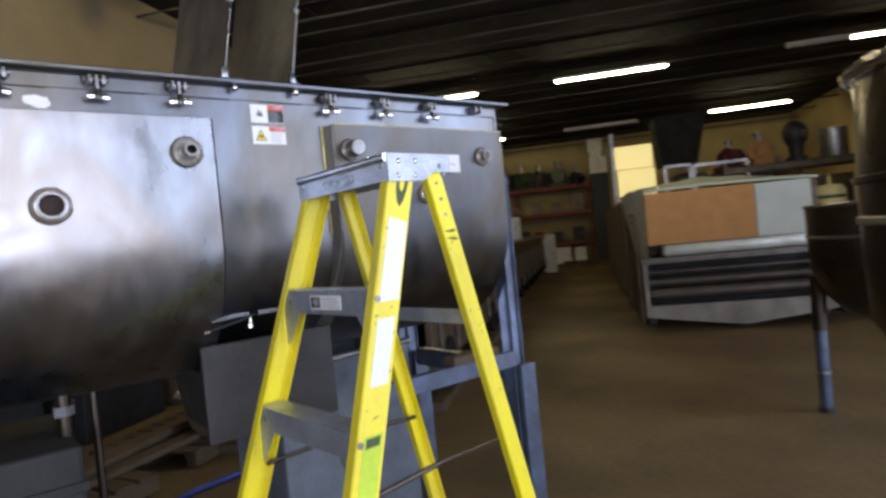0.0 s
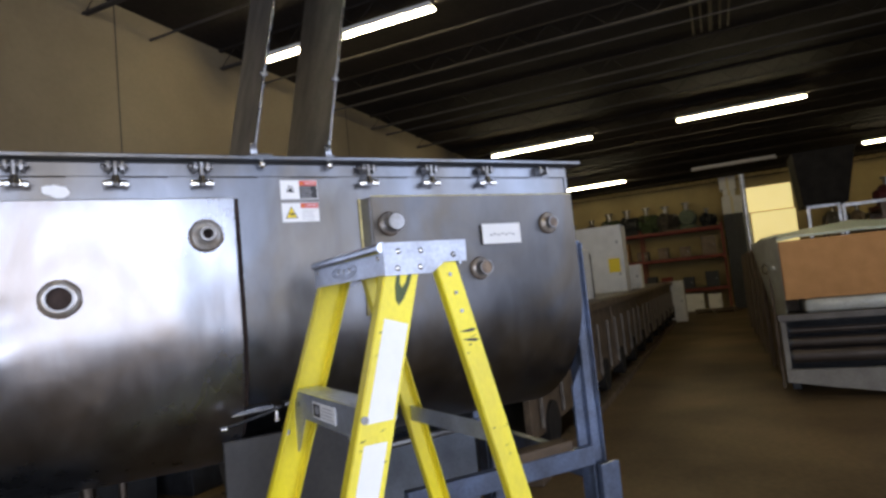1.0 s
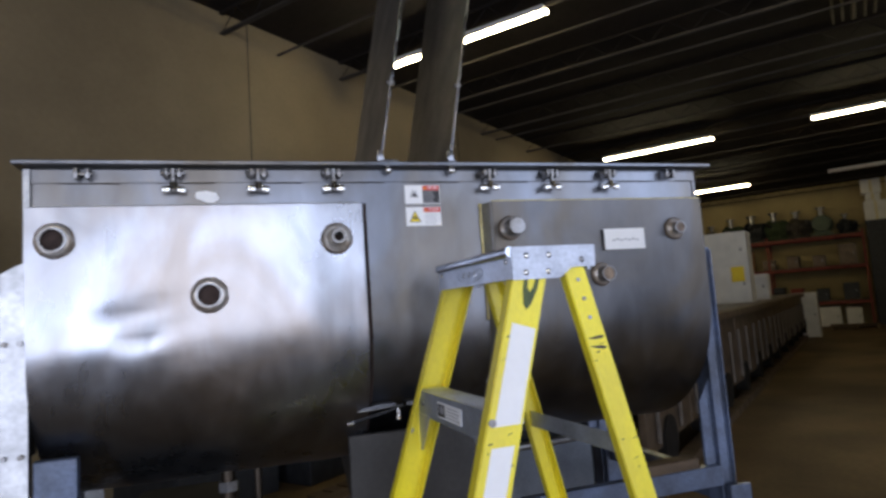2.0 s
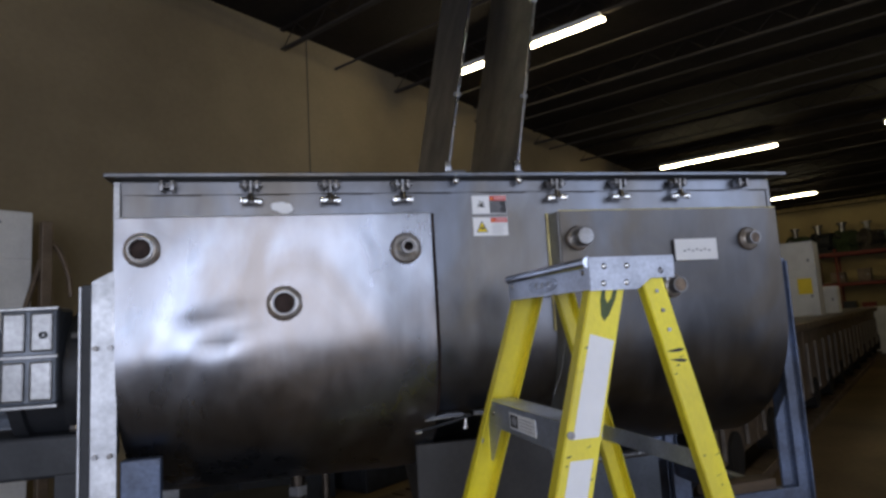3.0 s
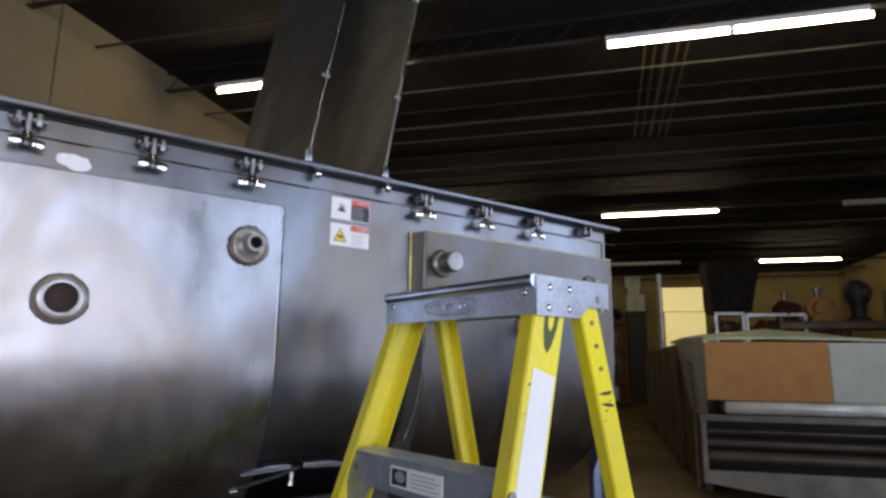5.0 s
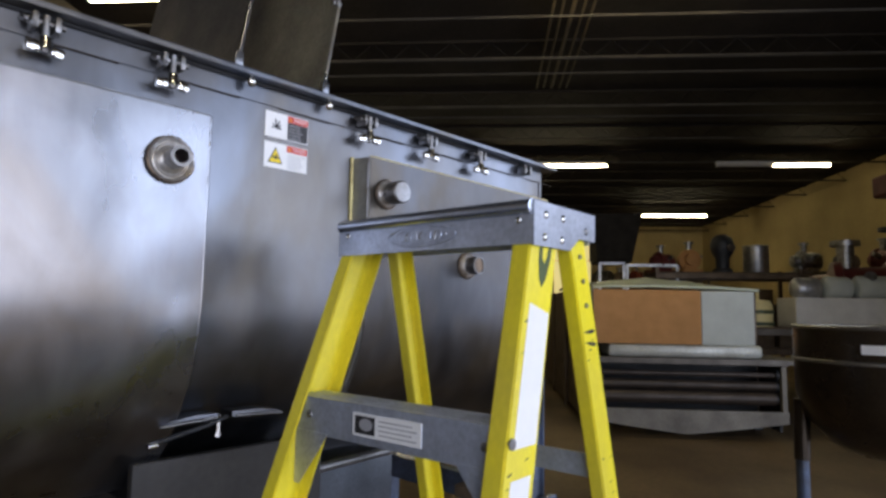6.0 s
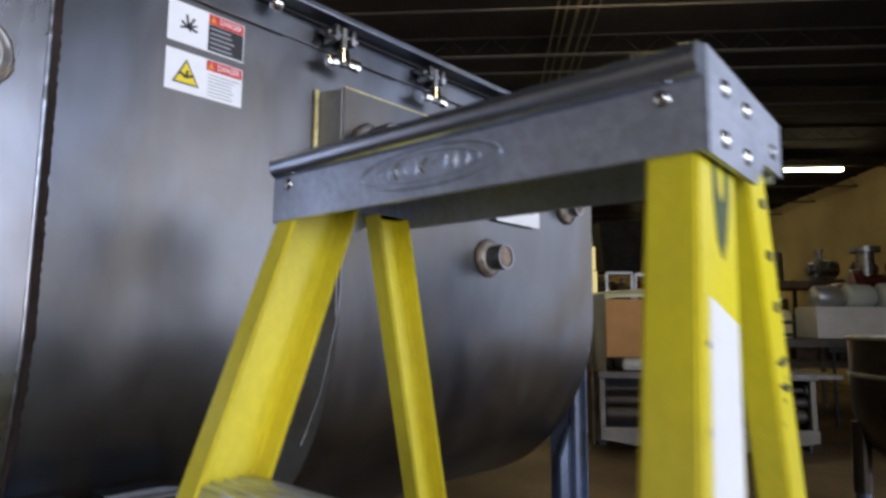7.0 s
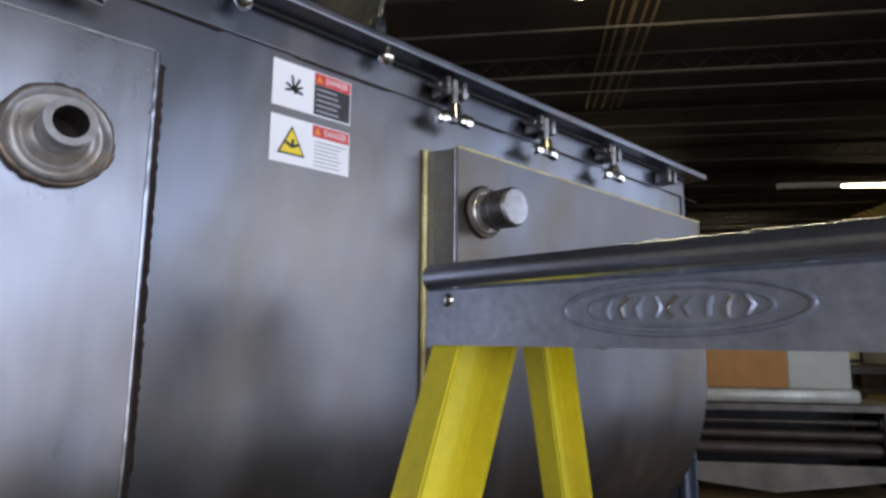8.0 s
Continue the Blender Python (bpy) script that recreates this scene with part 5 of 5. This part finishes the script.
part("valve_top", rod(bm_new(), (0, 0, 0.45), (0, 0, 0.62), 0.035, 12, 0.015), WELD, t, "brass valve", 40)
t = thing("water_pump", at(11.9, 5.35, 2.42), "dark rounded pump standing on the upper shelf", "pump")
part("housing", lathe(bm_new(), [(0, 0), (0.20, 0), (0.20, 0.06), (0.13, 0.10), (0.14, 0.30), (0.21, 0.42), (0.24, 0.58), (0.20, 0.72), (0.10, 0.80), (0, 0.81)], 28), DARKM, t, "", 50)
part("spout", rod(bm_new(), (0, 0, 0.56), (-0.30, -0.10, 0.50), 0.075, 16), PIPE, t, "", 40)
rnd = random.Random(21)
mats = [BROWN, REDB, PIPE, CARD, DARKM, OVEN, MAROON, WOOD]
for v in (4.15, 4.7, 7.1, 7.9, 8.7, 9.3):
    s = rnd.uniform(0.55, 0.8)
    pump(12.05, v, 2.42, s, rnd.choice(mats), "rusty spare machine part on the upper shelf", rnd.uniform(0, 180))
for i in range(7):
    h = rnd.uniform(0.8, 1.35)
    cabinet("storage_box", 11.62 + rnd.uniform(0, 0.2), 4.0 + i * 0.8, 0.9, 0.6, rnd.uniform(0.45, 0.7), h, rnd.choice([BROWN, CARD, DARKM, OVEN]), "worn storage box on the lower shelf")

# ---- racking and stock along the far wall ----
shelf_unit(25.3, -4.85, 1.45, 1.1, (0.95, 2.25, 3.38), REDB, "red pallet racking loaded with machinery by the end wall", 3.5)
shelf_unit(25.5, 5.0, 9.8, 1.0, (1.1, 2.7), BROWN, "brown racking along the end wall", 3.0)
for i in range(8):
    v = -4.5 + i * 0.78
    pump(25.85, v, 3.38, rnd.uniform(0.75, 1.15), rnd.choice([PIPE, OVEN, BROWN, OLIVE, DARKM]), "old machine part on top of the racking", rnd.uniform(0, 180))
for i in range(7):
    v = -4.5 + i * 0.85
    cabinet("storage_box", 25.45, v, 2.25, 0.7, rnd.uniform(0.4, 0.75), rnd.uniform(0.35, 0.8), rnd.choice([CARD, WHITEP, DARKM, BROWN]), "stock box on the red racking")
    cabinet("storage_box", 25.45, v, 0.95, 0.7, rnd.uniform(0.4, 0.75), rnd.uniform(0.35, 0.85), rnd.choice([CARD, REDB, DARKM, BROWN]), "stock box on the lower racking")
    cabinet("storage_box", 25.4, v, 0.0, 0.7, rnd.uniform(0.45, 0.75), rnd.uniform(0.4, 0.75), rnd.choice([CARD, REDB, DARKM, WHITEP]), "stock box on the floor under the racking")
for i in range(6):
    pump(26.0, 5.4 + i * 0.75, 2.7, rnd.uniform(0.7, 1.1), rnd.choice([PIPE, BROWN, REDB, DARKM]), "old machine part on the end racking", rnd.uniform(0, 180))
t = thing("tall_stack", at(25.3, 1.55), "tall dark cupboard with white boxes stacked on it", "cupboard")
part("carcass", lbox(0, 0.8, 0, 0.75, 0, 3.75, 0.01), DARKM, t)
part("cupboard_door", lbox(-0.02, -0.002, 0.02, 0.365, 0.05, 3.7, 0.004), DARKM, t)
part("cupboard_door", lbox(-0.02, -0.002, 0.385, 0.73, 0.05, 3.7, 0.004), DARKM, t)
for z, h, dv, w in ((3.75, 0.7, 0.0, 0.72), (4.45, 0.28, 0.08, 0.45), (4.73, 0.52, -0.02, 0.6)):
    t = thing("white_carton", at(25.35, 1.55 + dv, z), "white carton stacked on the tall cupboard", "carton", "white cartons")
    part("carton", lbox(0, 0.6, 0, w, 0, h - 0.004, 0.008), WHITEP, t)
    part("tape", lbox(-0.003, 0.0, w / 2 - 0.03, w / 2 + 0.03, 0.01, h - 0.02), CREAM, t)
t = thing("step_pallet", at(23.6, 0.1, 0), "flat pale timber pallet across the aisle's end", "pallet")
for i in range(6):
    part("deck_board", lbox(0.2 * i, 0.2 * i + 0.16, 0, 1.5, 0.09, 0.115, 0.004), WOOD, t)
for v in (0.05, 0.7, 1.35):
    part("bearer", lbox(0, 1.16, v, v + 0.1, 0, 0.09, 0.004), WOOD, t)

# ---- under and behind the mixer ----
bin_ = thing("steel_bin", pose(0.42, 0.42, 0, 0, 0, 6), "grey sheet-steel bin with rolled edge behind the ladder", "bin")
part("bin_wall", bx(bm_new(), -0.26, 0.42, 0.0, 0.012, 0.05, 1.06, 0.003), MOTOR, bin_)
part("bin_wall", bx(bm_new(), -0.26, 0.42, 0.40, 0.412, 0.05, 1.06, 0.003), MOTOR, bin_)
part("bin_wall", bx(bm_new(), -0.26, -0.248, 0.014, 0.398, 0.05, 1.06, 0.003), MOTOR, bin_)
part("bin_wall", bx(bm_new(), 0.408, 0.42, 0.014, 0.398, 0.05, 1.06, 0.003), MOTOR, bin_)
part("bin_base", bx(bm_new(), -0.25, 0.41, 0.01, 0.40, 0.0, 0.05), DARKM, bin_)
bm = bm_new()
for y in (0.0, 0.41):
    rod(bm, (-0.27, y, 1.06), (0.43, y, 1.06), 0.016, 10)
part("bin_rim", bm, STEEL_D, bin_, "", 40)
# a black block added to fill the dark area under the mixer
crate = thing("dark_fill_block", pose(-0.72, 0.12, 0), "added black block filling the dark area under the mixer", "crate")
part("fill_body", bx(bm_new(), -0.16, 0.18, 0.0, 0.6, 0.0, 1.03, 0.015), RUBBER, crate)
for z in (0.3, 0.6, 0.9):
    part("fill_rib", bx(bm_new(), -0.166, 0.186, -0.012, 0.0, z, z + 0.03, 0.004), RUBBER, crate)
plank = thing("timber_offcut", pose(0.86, 0.031, 1.0, 0, 0, 3), "short pale timber offcut on the blue cross beam", "timber")
part("offcut", bx(bm_new(), -0.12, 0.14, -0.02, 0.05, 0.0, 0.035, 0.004), WOOD, plank)


def pallet(name, m, label, n=7, w=1.0, l=1.2):
    t = thing(name, m, label, "pallet")
    for i in range(n):
        part("deck_board", bx(bm_new(), i * l / n, i * l / n + l / n * 0.78, 0, w, 0.10, 0.12, 0.003), WOOD, t)
    for y in (0.0, w / 2 - 0.045, w - 0.09):
        part("bearer", bx(bm_new(), 0, l * 0.97, y, y + 0.09, 0, 0.10, 0.004), WOOD, t)
    return t


pallet("pallet", pose(-0.9, 2.2, 0, 0, 0, 22), "worn timber pallet on the floor behind the mixer")
pallet("pallet", pose(0.5, 2.9, 0, 0, 0, 36), "worn timber pallet on the floor behind the mixer")
for i, (x, y, z, l, a) in enumerate(((-0.7, 2.45, 0.12, 1.9, 30), (-0.6, 2.7, 0.12, 2.2, 34), (-0.75, 2.9, 0.12, 1.8, 28), (-0.3, 2.75, 0.17, 1.7, 40), (0.7, 3.3, 0.12, 1.6, 44))):
    t = thing("timber_plank", pose(x, y, z, 0, 0, a), "rough sawn timber plank lying on the pallets", "timber plank", "loose planks")
    part("plank", bx(bm_new(), 0, l, 0, 0.14, 0, 0.045, 0.004), WOOD, t)
pump(0.9 * 0.783 + 3.4 * 0.623, 0.9 * 0.623 - 3.4 * 0.783, 0.0, 0.8, BROWN, "rusty gearbox on the floor behind the mixer", 20)
t = thing("blue_hose", pose(0.15, 2.1, 0), "blue rubber hose lying on the floor", "hose")
part("hose", rod(rod(bm_new(), (-0.5, -0.15, 0.022), (0.15, 0.25, 0.022), 0.02, 12), (0.15, 0.25, 0.022), (0.6, 0.35, 0.022), 0.02, 12), BLUEHOSE, t, "", 60)

# dark machinery stored along the left wall
rnd = random.Random(5)
for i in range(9):
    u = -3.5 + i * 1.25
    if i in (2, 3):
        continue
    dz = rnd.uniform(0.5, 0.95)
    cabinet("stored_machine", u, V0 + 0.25, 0.0, 1.05, rnd.uniform(0.8, 1.3), dz, rnd.choice([DARKM, BROWN, RUBBER]), "dark stored machine housing by the wall")
t = thing("store_cupboard", at(-0.80, V0 + 0.06), "tall off-white two-door store cupboard against the wall", "cupboard")
part("carcass", lbox(0, 0.98, 0, 0.44, 0, 2.68, 0.01), WHITEP, t)
part("cupboard_door", lbox(0.01, 0.97, 0.444, 0.458, 0.05, 2.26, 0.004), WHITEP, t)
part("cupboard_door", lbox(0.01, 0.97, 0.444, 0.458, 2.30, 2.66, 0.004), WHITEP, t)
part("door_handle", lbox(0.62, 0.76, 0.46, 0.475, 2.57, 2.59, 0.004), PIPE, t, "dark pull handle")
t = thing("rusty_stand", at(0.25, -4.38), "rusty steel post with a bent pipe arm by the wall", "pipe stand")
part("upright", bx(bm_new(), -0.04, 0.04, -0.04, 0.04, 0.05, 2.60, 0.008), BROWN, t)
bm = sweep(bm_new(), [(0.03, 0, 2.44), (0.075, 0, 2.40), (0.115, 0, 2.33), (0.15, 0, 2.24), (0.175, 0, 2.14), (0.19, 0, 2.0)], 0.022, 8)
part("arm", bm, BROWN, t, "", 60)
part("brace", rod(bm_new(), (-0.03, 0, 2.3), (-0.12, 0.05, 1.9), 0.02, 8), BROWN, t, "", 40)
part("stand_base", bx(bm_new(), -0.3, 0.3, -0.3, 0.3, 0, 0.05, 0.01), DARKM, t)
